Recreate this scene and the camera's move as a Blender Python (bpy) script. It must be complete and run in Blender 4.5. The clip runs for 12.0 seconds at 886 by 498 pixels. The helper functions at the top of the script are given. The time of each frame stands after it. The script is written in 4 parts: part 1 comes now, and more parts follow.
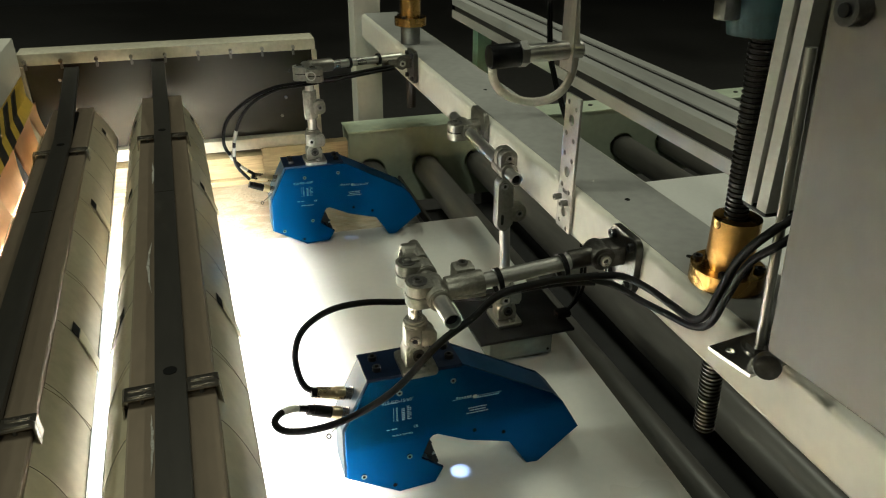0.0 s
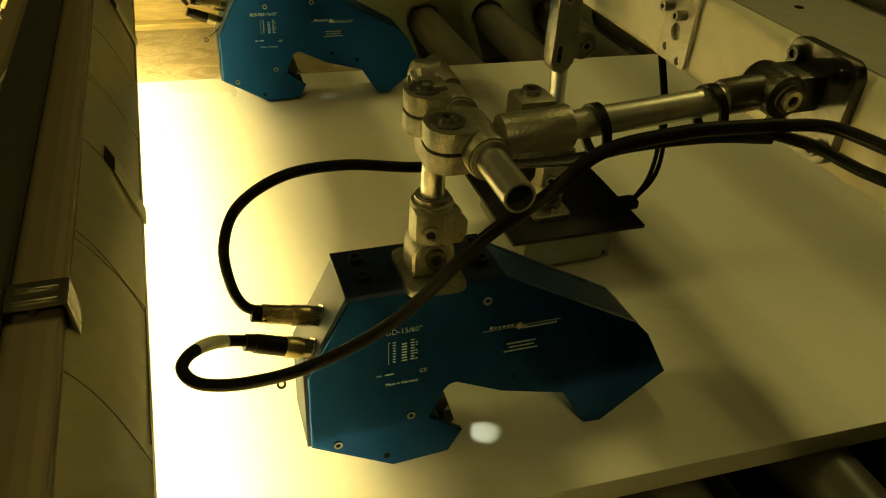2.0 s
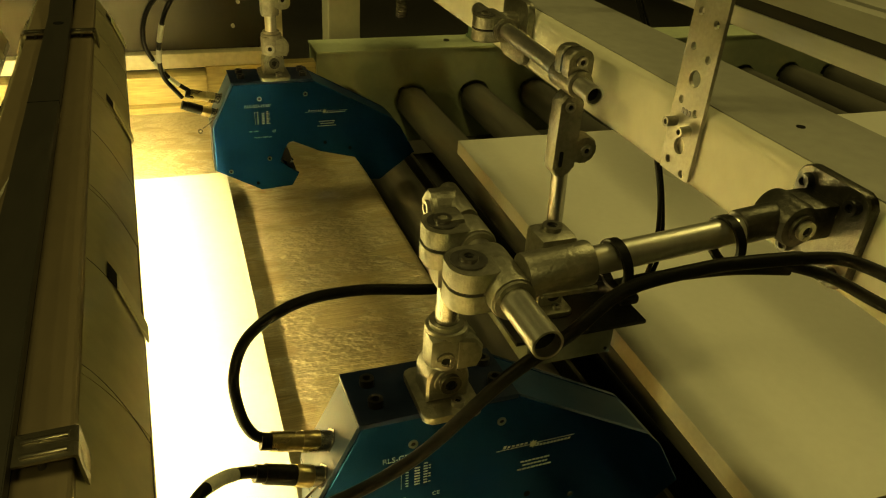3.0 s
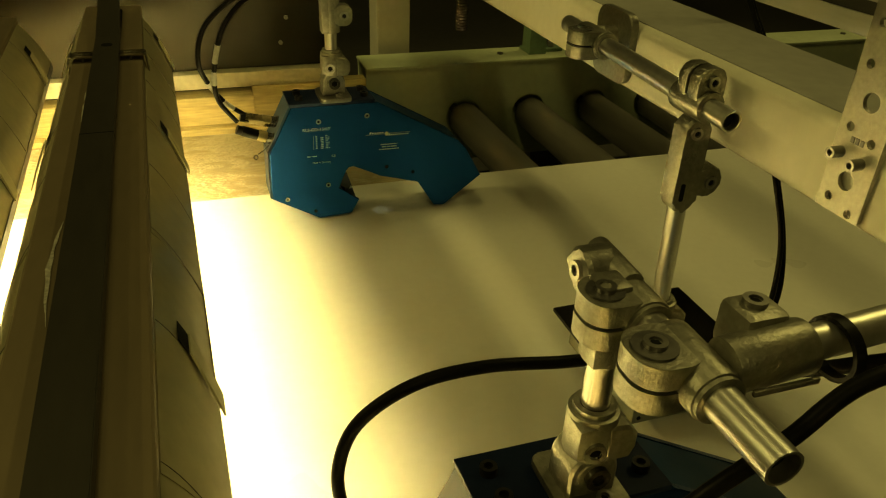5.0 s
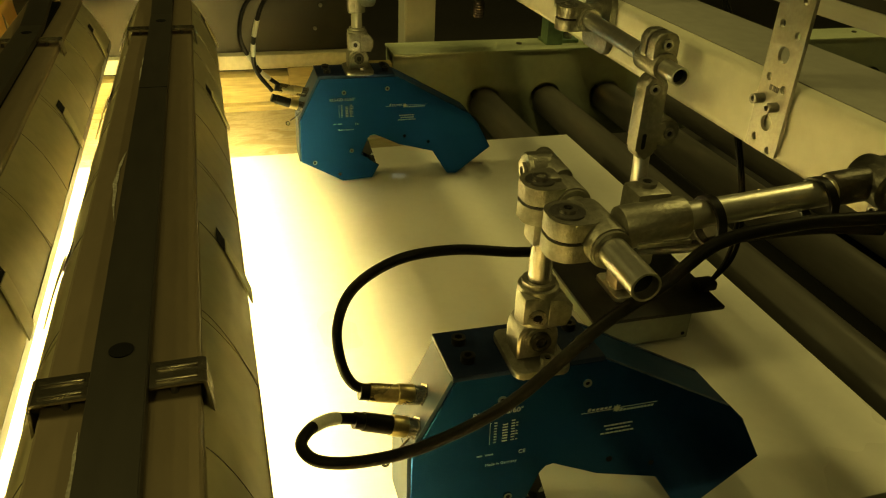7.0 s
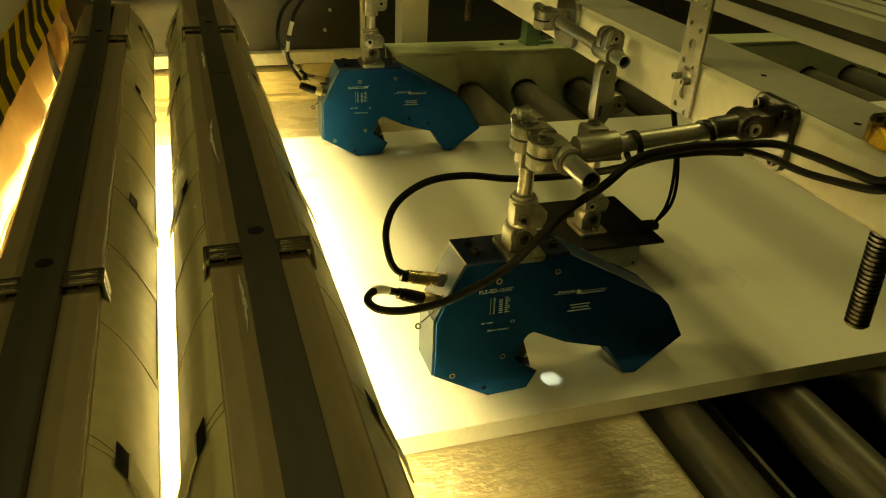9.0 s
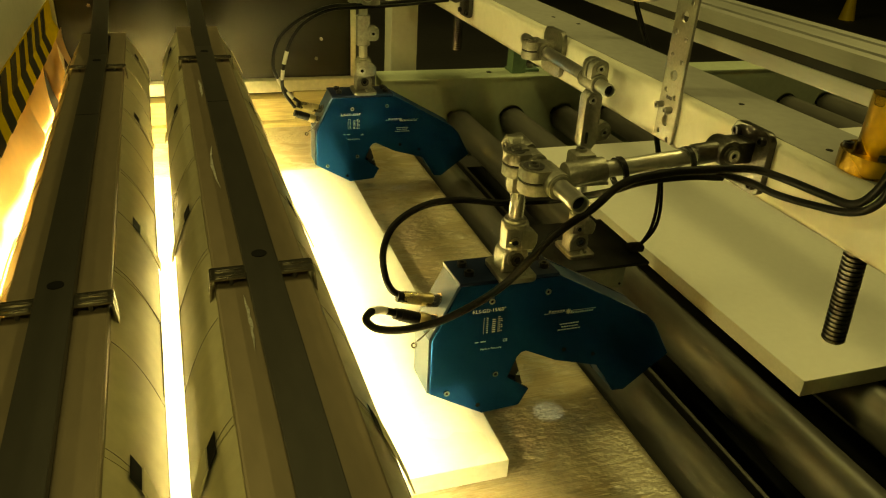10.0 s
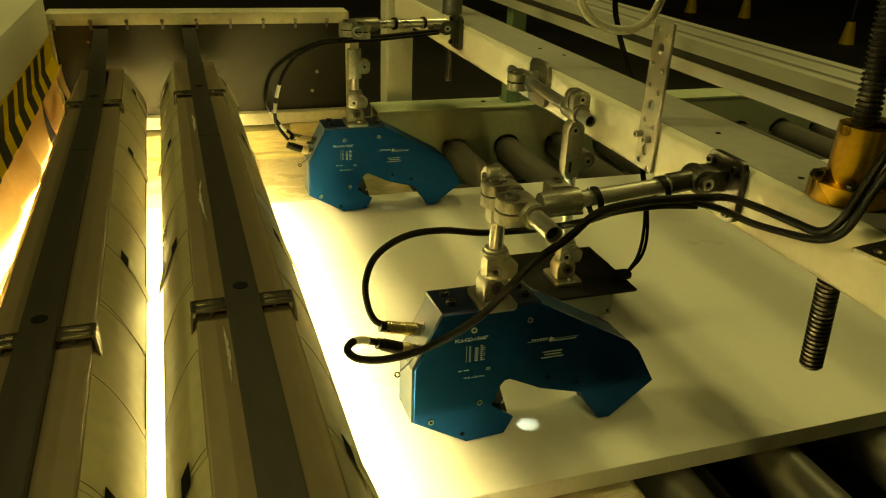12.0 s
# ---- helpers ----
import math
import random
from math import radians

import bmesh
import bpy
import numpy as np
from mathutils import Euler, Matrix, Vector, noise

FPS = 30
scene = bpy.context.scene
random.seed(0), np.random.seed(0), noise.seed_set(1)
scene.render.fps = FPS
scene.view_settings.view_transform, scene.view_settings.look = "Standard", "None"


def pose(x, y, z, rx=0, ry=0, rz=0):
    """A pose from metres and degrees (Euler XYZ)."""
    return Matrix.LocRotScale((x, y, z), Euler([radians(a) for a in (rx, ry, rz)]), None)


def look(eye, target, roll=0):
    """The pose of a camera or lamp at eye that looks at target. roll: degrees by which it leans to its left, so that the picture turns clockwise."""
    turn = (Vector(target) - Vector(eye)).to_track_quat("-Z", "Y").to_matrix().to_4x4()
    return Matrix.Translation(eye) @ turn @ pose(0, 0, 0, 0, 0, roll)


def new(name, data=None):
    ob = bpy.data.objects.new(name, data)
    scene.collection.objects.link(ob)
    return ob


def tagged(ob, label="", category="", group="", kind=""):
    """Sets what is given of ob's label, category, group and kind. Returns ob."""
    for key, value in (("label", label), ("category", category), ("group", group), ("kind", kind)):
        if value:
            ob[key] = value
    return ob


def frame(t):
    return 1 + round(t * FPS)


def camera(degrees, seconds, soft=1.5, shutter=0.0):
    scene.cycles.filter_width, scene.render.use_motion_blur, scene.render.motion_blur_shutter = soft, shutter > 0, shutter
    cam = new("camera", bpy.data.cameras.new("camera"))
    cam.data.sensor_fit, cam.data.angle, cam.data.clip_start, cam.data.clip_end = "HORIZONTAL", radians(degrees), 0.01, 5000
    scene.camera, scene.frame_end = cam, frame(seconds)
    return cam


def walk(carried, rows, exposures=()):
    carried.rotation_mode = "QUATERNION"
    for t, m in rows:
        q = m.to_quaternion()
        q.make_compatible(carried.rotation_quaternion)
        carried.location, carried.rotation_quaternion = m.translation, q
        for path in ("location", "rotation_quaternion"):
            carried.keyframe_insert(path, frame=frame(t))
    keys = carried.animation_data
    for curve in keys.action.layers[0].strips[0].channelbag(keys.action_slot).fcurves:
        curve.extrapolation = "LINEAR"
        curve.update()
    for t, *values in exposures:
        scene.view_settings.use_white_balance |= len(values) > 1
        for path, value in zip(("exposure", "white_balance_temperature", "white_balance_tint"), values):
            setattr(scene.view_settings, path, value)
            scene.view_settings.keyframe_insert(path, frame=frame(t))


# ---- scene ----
cam = camera(61.2, 12.0, soft=1.15)
PATH = [
    (0, (-0.184, -0.514, 0.524), (0.36, 1.177, -0.394), 0.5),
    (0.2, (-0.186, -0.475, 0.489), (0.428, 1.176, -0.458), 1.0),
    (0.5, (-0.166, -0.42, 0.44), (0.427, 1.209, -0.556), 0.7),
    (0.7, (-0.15, -0.38, 0.409), (0.441, 1.22, -0.635), 0.9),
    (1, (-0.139, -0.343, 0.363), (0.424, 1.212, -0.762), 1.6),
    (1.5, (-0.144, -0.311, 0.354), (0.396, 1.222, -0.811), 2.7),
    (2, (-0.143, -0.294, 0.37), (0.418, 1.242, -0.781), 3.8),
    (2.5, (-0.149, -0.283, 0.385), (0.428, 1.29, -0.707), 4.0),
    (3, (-0.154, -0.268, 0.395), (0.479, 1.331, -0.626), 3.9),
    (3.5, (-0.156, -0.256, 0.406), (0.496, 1.366, -0.565), 3.5),
    (3.7, (-0.164, -0.248, 0.406), (0.467, 1.385, -0.561), 2.9),
    (5.3, (-0.177, -0.187, 0.373), (0.388, 1.448, -0.633), 2.5),
    (5.5, (-0.172, -0.191, 0.369), (0.392, 1.446, -0.631), 2.8),
    (5.8, (-0.17, -0.205, 0.368), (0.394, 1.429, -0.638), 3.1),
    (6, (-0.171, -0.216, 0.369), (0.383, 1.419, -0.64), 3.0),
    (6.5, (-0.175, -0.251, 0.378), (0.343, 1.402, -0.621), 2.6),
    (7, (-0.18, -0.292, 0.381), (0.308, 1.373, -0.614), 2.4),
    (7.5, (-0.197, -0.332, 0.383), (0.273, 1.349, -0.593), 2.6),
    (7.7, (-0.207, -0.351, 0.384), (0.261, 1.324, -0.604), 2.3),
    (9.3, (-0.266, -0.474, 0.421), (0.293, 1.181, -0.552), 3.3),
    (9.5, (-0.27, -0.477, 0.422), (0.296, 1.185, -0.536), 3.3),
    (10, (-0.27, -0.48, 0.425), (0.317, 1.196, -0.495), 3.3),
    (10.5, (-0.263, -0.484, 0.431), (0.348, 1.204, -0.45), 3.3),
    (11, (-0.256, -0.487, 0.434), (0.342, 1.213, -0.432), 2.8),
    (11.5, (-0.253, -0.491, 0.433), (0.336, 1.217, -0.425), 2.6),
    (12, (-0.253, -0.492, 0.432), (0.324, 1.22, -0.425), 2.4),
]

WHITE = [  # seconds, stops, kelvin, tint
    (0.0, 0.02, 5600, 18), (0.25, -0.04, 5900, 15), (0.5, -0.2, 7400, 6), (0.75, -0.45, 10000, 0), (1.0, -0.9, 16000, -4),
    (1.5, -1.15, 30000, -7), (2.0, -1.15, 38000, -8), (2.5, -1.2, 40000, -8), (3.0, -0.7, 40000, -9), (3.5, -0.8, 40000, -9), (5.5, -1.04, 40000, -9), (6.0, -1.02, 40000, -8),
    (6.5, -0.65, 40000, -9), (7.5, -0.78, 40000, -9), (9.5, -0.42, 30000, -11), (10.0, -0.14, 30000, -12), (10.5, -0.26, 30000, -13), (12.0, -0.26, 30000, -13)]
walk(cam, [(t, look(eye, target, roll)) for t, eye, target, roll in PATH], WHITE)

# ---- light ----
world = bpy.data.worlds.new("world")
scene.world = world
world.use_nodes = True
world.node_tree.nodes["Background"].inputs[0].default_value = (0.9, 0.95, 1.0, 1)
world.node_tree.nodes["Background"].inputs[1].default_value = 0.001


def area_lamp(name, m, sx, sy, watts, colour=(0.96, 0.95, 0.60)):
    lamp = bpy.data.lights.new(name, "AREA")
    lamp.shape, lamp.size, lamp.size_y, lamp.energy, lamp.color = "RECTANGLE", sx, sy, watts, colour
    ob = new(name, lamp)
    ob.matrix_world = m
    return ob


def spot_lamp(name, eye, target, watts, degrees):
    lamp = bpy.data.lights.new(name, "SPOT")
    lamp.energy, lamp.spot_size, lamp.spot_blend, lamp.shadow_soft_size = watts, radians(degrees), 0.35, 0.002
    lamp.color = (0.50, 0.68, 1.0)
    ob = new(name, lamp)
    ob.matrix_world = look(eye, target)
    return ob


CEIL = 3.2
# Unseen overhead lamps; the last two are fill for right side and rail.
for lx, ly, w in ((-5.2, 1.6, 150), (-3.4, 1.6, 34), (-0.35, 0.9, 13), (2.4, 1.2, 50), (-0.9, -2.8, 34)):
    area_lamp("unseen_ceiling_lamp", look((lx, ly, CEIL - 0.06), (lx, ly, 0)), 0.3, 1.2, w)
# light spots of the two sensors
spot_lamp("sensor_beam", (-0.0145, 0.001, 0.034), (0.0, 0.0, 0.0), 0.13, 28)
spot_lamp("sensor_beam", (-0.0145, 0.531, 0.034), (0.0, 0.530, 0.0), 0.014, 31)

# ---- materials ----
def material(name, colour, rough=0.5, metal=0.0, grain=40.0, vary=0.12, bump=0.05, bump_scale=None, stain=0.1,
             stretch=(1, 1, 1), spec=0.5, rough_vary=0.1, emit=None, coat=0.0):
    """Base colour broken up by fine grain and broad stains, with bump and uneven gloss."""
    m = bpy.data.materials.new(name)
    m.use_nodes = True
    nt = m.node_tree
    b = nt.nodes["Principled BSDF"]
    b.inputs["Metallic"].default_value = metal
    b.inputs["Specular IOR Level"].default_value = spec
    b.inputs["Coat Weight"].default_value = coat
    if emit:
        b.inputs["Emission Color"].default_value = (*emit[0], 1)
        b.inputs["Emission Strength"].default_value = emit[1]
    co = nt.nodes.new("ShaderNodeTexCoord")
    mp = nt.nodes.new("ShaderNodeMapping")
    mp.inputs["Scale"].default_value = stretch
    nt.links.new(co.outputs["Object"], mp.inputs[0])

    def noise_tex(scale, detail):
        n = nt.nodes.new("ShaderNodeTexNoise")
        n.inputs["Scale"].default_value, n.inputs["Detail"].default_value = scale, detail
        nt.links.new(mp.outputs[0], n.inputs["Vector"])
        return n

    def ramp(src, lo, hi, c0, c1):
        r = nt.nodes.new("ShaderNodeMapRange")
        r.inputs["From Min"].default_value, r.inputs["From Max"].default_value = lo, hi
        r.inputs["To Min"].default_value, r.inputs["To Max"].default_value = c0, c1
        nt.links.new(src, r.inputs["Value"])
        return r.outputs["Result"]

    fine, broad = noise_tex(grain * 8, 6), noise_tex(grain * 0.25, 4)
    f1 = ramp(fine.outputs["Fac"], 0.3, 0.7, 1 - vary, 1 + vary)
    f2 = ramp(broad.outputs["Fac"], 0.35, 0.65, 1 - stain, 1 + stain * 0.5)
    mul = nt.nodes.new("ShaderNodeMath")
    mul.operation = "MULTIPLY"
    nt.links.new(f1, mul.inputs[0]), nt.links.new(f2, mul.inputs[1])
    mix = nt.nodes.new("ShaderNodeVectorMath")
    mix.operation = "SCALE"
    mix.inputs[0].default_value = colour
    nt.links.new(mul.outputs[0], mix.inputs["Scale"])
    nt.links.new(mix.outputs[0], b.inputs["Base Color"])
    nt.links.new(ramp(broad.outputs["Fac"], 0.3, 0.7, max(0.03, rough - rough_vary), rough + rough_vary), b.inputs["Roughness"])
    if bump:
        bp = nt.nodes.new("ShaderNodeBump")
        bp.inputs["Strength"].default_value, bp.inputs["Distance"].default_value = bump, 0.002
        src = noise_tex(bump_scale, 4) if bump_scale else fine
        nt.links.new(src.outputs["Fac"], bp.inputs["Height"])
        nt.links.new(bp.outputs[0], b.inputs["Normal"])
    return m


def belt_material():
    """Tan belt with grain lines along its run, polished in blotches so that the lamps glare on it unevenly."""
    m = material("woodgrain_belt", (0.33, 0.265, 0.175), 0.34, grain=18, vary=0.30, bump=0.25, stain=0.10, stretch=(0.25, 5.0, 1), rough_vary=0.05, spec=0.6)
    nt = m.node_tree
    b = nt.nodes["Principled BSDF"]
    co = nt.nodes.new("ShaderNodeTexCoord")
    mp = nt.nodes.new("ShaderNodeMapping")
    mp.inputs["Scale"].default_value = (1.0, 1.7, 1.0)
    nt.links.new(co.outputs["Object"], mp.inputs[0])
    blot = nt.nodes.new("ShaderNodeTexNoise")
    blot.inputs["Scale"].default_value, blot.inputs["Detail"].default_value = 22, 5
    blot.inputs["Distortion"].default_value = 0.8
    nt.links.new(mp.outputs[0], blot.inputs["Vector"])
    wide = nt.nodes.new("ShaderNodeTexNoise")
    wide.inputs["Scale"].default_value, wide.inputs["Detail"].default_value = 5, 2
    nt.links.new(mp.outputs[0], wide.inputs["Vector"])
    add = nt.nodes.new("ShaderNodeMath")
    nt.links.new(blot.outputs["Fac"], add.inputs[0]), nt.links.new(wide.outputs["Fac"], add.inputs[1])
    r = nt.nodes.new("ShaderNodeMapRange")
    r.inputs["From Min"].default_value, r.inputs["From Max"].default_value = 0.88, 1.02
    r.inputs["To Min"].default_value, r.inputs["To Max"].default_value = 0.03, 1.0
    nt.links.new(add.outputs[0], r.inputs["Value"])
    nt.links.new(r.outputs["Result"], b.inputs["Coat Weight"])
    b.inputs["Coat Roughness"].default_value = 0.32
    b.inputs["Coat IOR"].default_value = 2.2
    ripple = nt.nodes.new("ShaderNodeTexNoise")
    ripple.inputs["Scale"].default_value, ripple.inputs["Detail"].default_value = 85, 2
    nt.links.new(mp.outputs[0], ripple.inputs["Vector"])
    bp = nt.nodes.new("ShaderNodeBump")
    bp.inputs["Strength"].default_value, bp.inputs["Distance"].default_value = 1.0, 0.011
    nt.links.new(ripple.outputs["Fac"], bp.inputs["Height"])
    nt.links.new(bp.outputs[0], b.inputs["Coat Normal"])
    return m


M_PANEL = material("white_laminate", (0.74, 0.735, 0.70), 0.30, grain=14, vary=0.02, bump=0.03, stain=0.03, rough_vary=0.04)
M_EDGE = material("white_edge_band", (0.70, 0.69, 0.63), 0.42, grain=30, vary=0.05, bump=0.06, stain=0.06)
M_BELT = belt_material()
M_BLUE = material("blue_anodised", (0.002, 0.062, 0.215), 0.21, metal=0.92, grain=30, vary=0.05, bump=0.03, stain=0.06, spec=0.25)
M_ENDBLUE = material("pale_blue_anodised", (0.012, 0.036, 0.066), 0.55, metal=0.0, spec=0.3, grain=30, vary=0.06, bump=0.03, stain=0.1)
M_NAVY = material("dark_blue_plate", (0.003, 0.009, 0.026), 0.55, grain=30, bump=0.04, spec=0.12)
M_INNER = material("black_optic_cavity", (0.012, 0.012, 0.014), 0.5, grain=30)
M_ALU = material("brushed_aluminium", (0.62, 0.62, 0.60), 0.36, metal=0.9, grain=60, vary=0.08, bump=0.06, stretch=(1, 1, 0.2))
M_EXTR = material("anodised_extrusion", (0.62, 0.615, 0.58), 0.42, metal=0.55, grain=30, vary=0.05, stretch=(1, 0.1, 1), bump=0.03)
M_CAST = material("cast_zinc", (0.29, 0.28, 0.245), 0.42, metal=0.88, grain=40, vary=0.16, bump=0.18, bump_scale=520, stain=0.18)
M_CASTDARK = material("dark_cast_zinc", (0.07, 0.067, 0.06), 0.34, metal=0.9, grain=40, vary=0.16, bump=0.2, bump_scale=460, stain=0.25)
M_ROD = material("steel_tube", (0.58, 0.57, 0.54), 0.32, metal=0.95, grain=30, vary=0.08, bump=0.05, stretch=(1, 1, 0.15), stain=0.12)
# Near-black fill that stands for the shade inside holes, slots and gaps.
M_HOLE = material("hollow_shade", (0.006, 0.006, 0.006), 0.8, grain=20, spec=0.1)
M_STEEL = material("dark_steel", (0.16, 0.155, 0.15), 0.38, metal=0.85, grain=30, vary=0.15, bump=0.08, stain=0.25)
M_BOLT = material("bright_bolt", (0.34, 0.33, 0.31), 0.30, metal=0.95, grain=30)
M_BLACKBOLT = material("black_oxide_bolt", (0.008, 0.008, 0.009), 0.42, metal=0.2, grain=30)
M_CABLE = material("black_cable", (0.005, 0.005, 0.005), 0.44, grain=60, bump=0.08, spec=0.07)
M_LABEL = material("white_sleeve", (0.6, 0.6, 0.56), 0.5, grain=80, vary=0.1)
M_PRINT = material("white_print", (0.40, 0.43, 0.44), 0.6, grain=60, vary=0.05, bump=0)
M_SUN = material("yellow_print", (0.42, 0.42, 0.36), 0.6, grain=60, bump=0)
M_PAINT = material("cream_paint", (0.68, 0.66, 0.58), 0.36, grain=12, vary=0.04, bump=0.06, bump_scale=160, stain=0.10)
M_BEAMTOP = material("grey_beam_top", (0.30, 0.30, 0.285), 0.45, grain=12, vary=0.08, bump=0.06, stain=0.2)
# Guard plate's pale paint is darkened to hold the shade it stands in.
M_GUARD = material("shaded_guard_paint", (0.115, 0.103, 0.082), 0.5, grain=8, vary=0.05, bump=0.06, bump_scale=120, stain=0.18)
M_RAIL = material("pale_green_paint", (0.50, 0.57, 0.43), 0.48, grain=10, vary=0.06, bump=0.08, stain=0.22)
M_GREENBRACKET = material("green_bracket_paint", (0.14, 0.24, 0.17), 0.5, grain=20)
M_ROLLER = material("dark_pvc_roller", (0.105, 0.100, 0.090), 0.42, spec=0.35, grain=14, vary=0.12, bump=0.05, stretch=(1, 0.15, 1), stain=0.28)
M_RUBBER = material("black_rubber", (0.012, 0.012, 0.012), 0.7, grain=40)
M_BRASS = material("brass", (0.55, 0.33, 0.10), 0.27, metal=1.0, grain=30, vary=0.1, bump=0.04, stain=0.2)
M_PLUG = material("nickel_brass_plug", (0.46, 0.38, 0.24), 0.28, metal=0.95, grain=60, vary=0.12, bump=0.06)
M_SCREW = material("greased_thread", (0.045, 0.043, 0.040), 0.36, metal=0.7, grain=60, vary=0.2)
M_TEAL = material("teal_paint", (0.015, 0.05, 0.06), 0.45, grain=30)
M_HOODPLATE = material("galvanised_hood_plate", (0.205, 0.162, 0.116), 0.46, metal=0.3, grain=14, vary=0.07, bump=0.04, stain=0.16, stretch=(1, 0.3, 1))
M_SMEAR = material("pale_smear", (0.62, 0.60, 0.54), 0.3, metal=0.3, grain=60, vary=0.3, bump=0.1)
M_HOODWING = material("scuffed_reflector_sheet", (0.50, 0.455, 0.33), 0.34, metal=0.55, grain=10, vary=0.08, bump=0.05, stain=0.22)
M_TONGUE = material("bright_bent_sheet", (0.62, 0.57, 0.43), 0.36, metal=0.4, grain=14, vary=0.06, bump=0.04, stain=0.15)
M_STRAP = material("dull_galvanised_strap", (0.40, 0.385, 0.34), 0.44, metal=0.8, grain=60, vary=0.10, bump=0.08, stain=0.18)
M_BLUESIDE = material("blue_anodised_side", (0.003, 0.040, 0.105), 0.48, metal=0.6, grain=30, vary=0.05, bump=0.03, stain=0.08, spec=0.2)
M_BAR = material("dark_flat_bar", (0.040, 0.037, 0.032), 0.46, metal=0.3, grain=16, vary=0.12, bump=0.05, stain=0.2, stretch=(1, 0.2, 1))
M_CLIP = material("spring_clip_steel", (0.30, 0.275, 0.235), 0.24, metal=0.95, grain=20, stain=0.25)
M_TUBE = material("lamp_tube", (0.9, 0.9, 0.86), 0.4, grain=10, bump=0, emit=((1.0, 0.96, 0.72), 150.0))
M_SHEET = material("dark_stainless_sheet", (0.030, 0.027, 0.020), 0.40, metal=0.75, grain=5, vary=0.06, bump=0.10, bump_scale=7, stain=0.45, rough_vary=0.12)
M_FLANGE = material("ivory_flange", (0.60, 0.56, 0.44), 0.45, grain=14, stain=0.22)
M_YELLOW = material("hazard_yellow", (0.62, 0.42, 0.05), 0.5, grain=20, stain=0.2)
M_BLACK = material("hazard_black", (0.02, 0.02, 0.018), 0.5, grain=20)
M_FLAP = material("orange_rubber_flap", (0.80, 0.47, 0.25), 0.5, grain=8, vary=0.05, bump=0.1, bump_scale=12, stain=0.25)
M_BOARD = material("raw_wood_batten", (0.42, 0.33, 0.18), 0.6, grain=12, vary=0.25, bump=0.2, stain=0.3, stretch=(0.3, 3, 3))
M_GREENBOX = material("grey_green_housing", (0.115, 0.130, 0.108), 0.45, grain=20, stain=0.12)
M_BLACKPLATE = material("black_plate", (0.006, 0.006, 0.0065), 0.40, grain=20, vary=0.2, spec=0.12)
M_HOSE = material("pale_conduit", (0.52, 0.50, 0.44), 0.45, grain=40)
M_FLOOR = material("dark_concrete", (0.045, 0.043, 0.04), 0.7, grain=3, vary=0.15, stain=0.3)
M_WALL = material("dark_hall_wall", (0.02, 0.02, 0.02), 0.8, grain=2, stain=0.3)
M_FRAME = material("grey_machine_frame", (0.10, 0.10, 0.095), 0.5, grain=10, stain=0.2)


# ---- mesh helpers ----
def link_mesh(name, bm, mat, smooth=False):
    bmesh.ops.recalc_face_normals(bm, faces=bm.faces)
    me = bpy.data.meshes.new(name)
    bm.to_mesh(me)
    bm.free()
    me.materials.append(mat)
    if smooth:
        me.shade_smooth()
        me.set_sharp_from_angle(angle=radians(35))
    return new(name, me)


def part(name, bm, mat, parent, label="", smooth=True):
    ob = link_mesh(name, bm, mat, smooth)
    ob.parent = parent
    return tagged(ob, label)


def thing(name, label, category, m=None, group="", kind=""):
    ob = new(name)
    ob.empty_display_size = 0.02
    if m is not None:
        ob.matrix_world = m
    return tagged(ob, label, category, group, kind)


def box(x0, x1, y0, y1, z0, z1, bev=0.0, bm=None, m=None):
    bm = bm or bmesh.new()
    mm = Matrix.Translation(((x0 + x1) / 2, (y0 + y1) / 2, (z0 + z1) / 2)) @ Matrix.Diagonal((abs(x1 - x0), abs(y1 - y0), abs(z1 - z0), 1))
    if m is not None:
        mm = m @ mm
    r = bmesh.ops.create_cube(bm, size=1.0, matrix=mm)
    if bev:
        edges = list({e for v in r["verts"] for e in v.link_edges})
        bmesh.ops.bevel(bm, geom=edges, offset=bev, segments=2, affect="EDGES", profile=0.6)
    return bm


def cyl(a, b, r, seg=20, r2=None, bm=None, bev=0.0):
    bm = bm or bmesh.new()
    a, b = Vector(a), Vector(b)
    q = (b - a).to_track_quat("Z", "Y").to_matrix().to_4x4()
    res = bmesh.ops.create_cone(bm, cap_ends=True, segments=seg, radius1=r, radius2=r if r2 is None else r2, depth=(b - a).length,
                                matrix=Matrix.Translation((a + b) / 2) @ q)
    if bev:
        edges = [e for e in {e for v in res["verts"] for e in v.link_edges} if any(len(f.verts) > 4 for f in e.link_faces)]
        bmesh.ops.bevel(bm, geom=edges, offset=bev, segments=2, affect="EDGES", profile=0.6)
    return bm


def hollow(a, b, r, wall, seg=24, bm=None):
    """An open tube with wall thickness."""
    bm = bm or bmesh.new()
    a, b = Vector(a), Vector(b)
    q = (b - a).to_track_quat("Z", "Y").to_matrix()
    rings = []
    for p, rr in ((a, r), (b, r), (b, r - wall), (a, r - wall)):
        rings.append([bm.verts.new(p + q @ Vector((rr * math.cos(2 * math.pi * i / seg), rr * math.sin(2 * math.pi * i / seg), 0))) for i in range(seg)])
    for k in range(4):
        u, v = rings[k], rings[(k + 1) % 4]
        for i in range(seg):
            bm.faces.new((u[i], u[(i + 1) % seg], v[(i + 1) % seg], v[i]))
    return bm


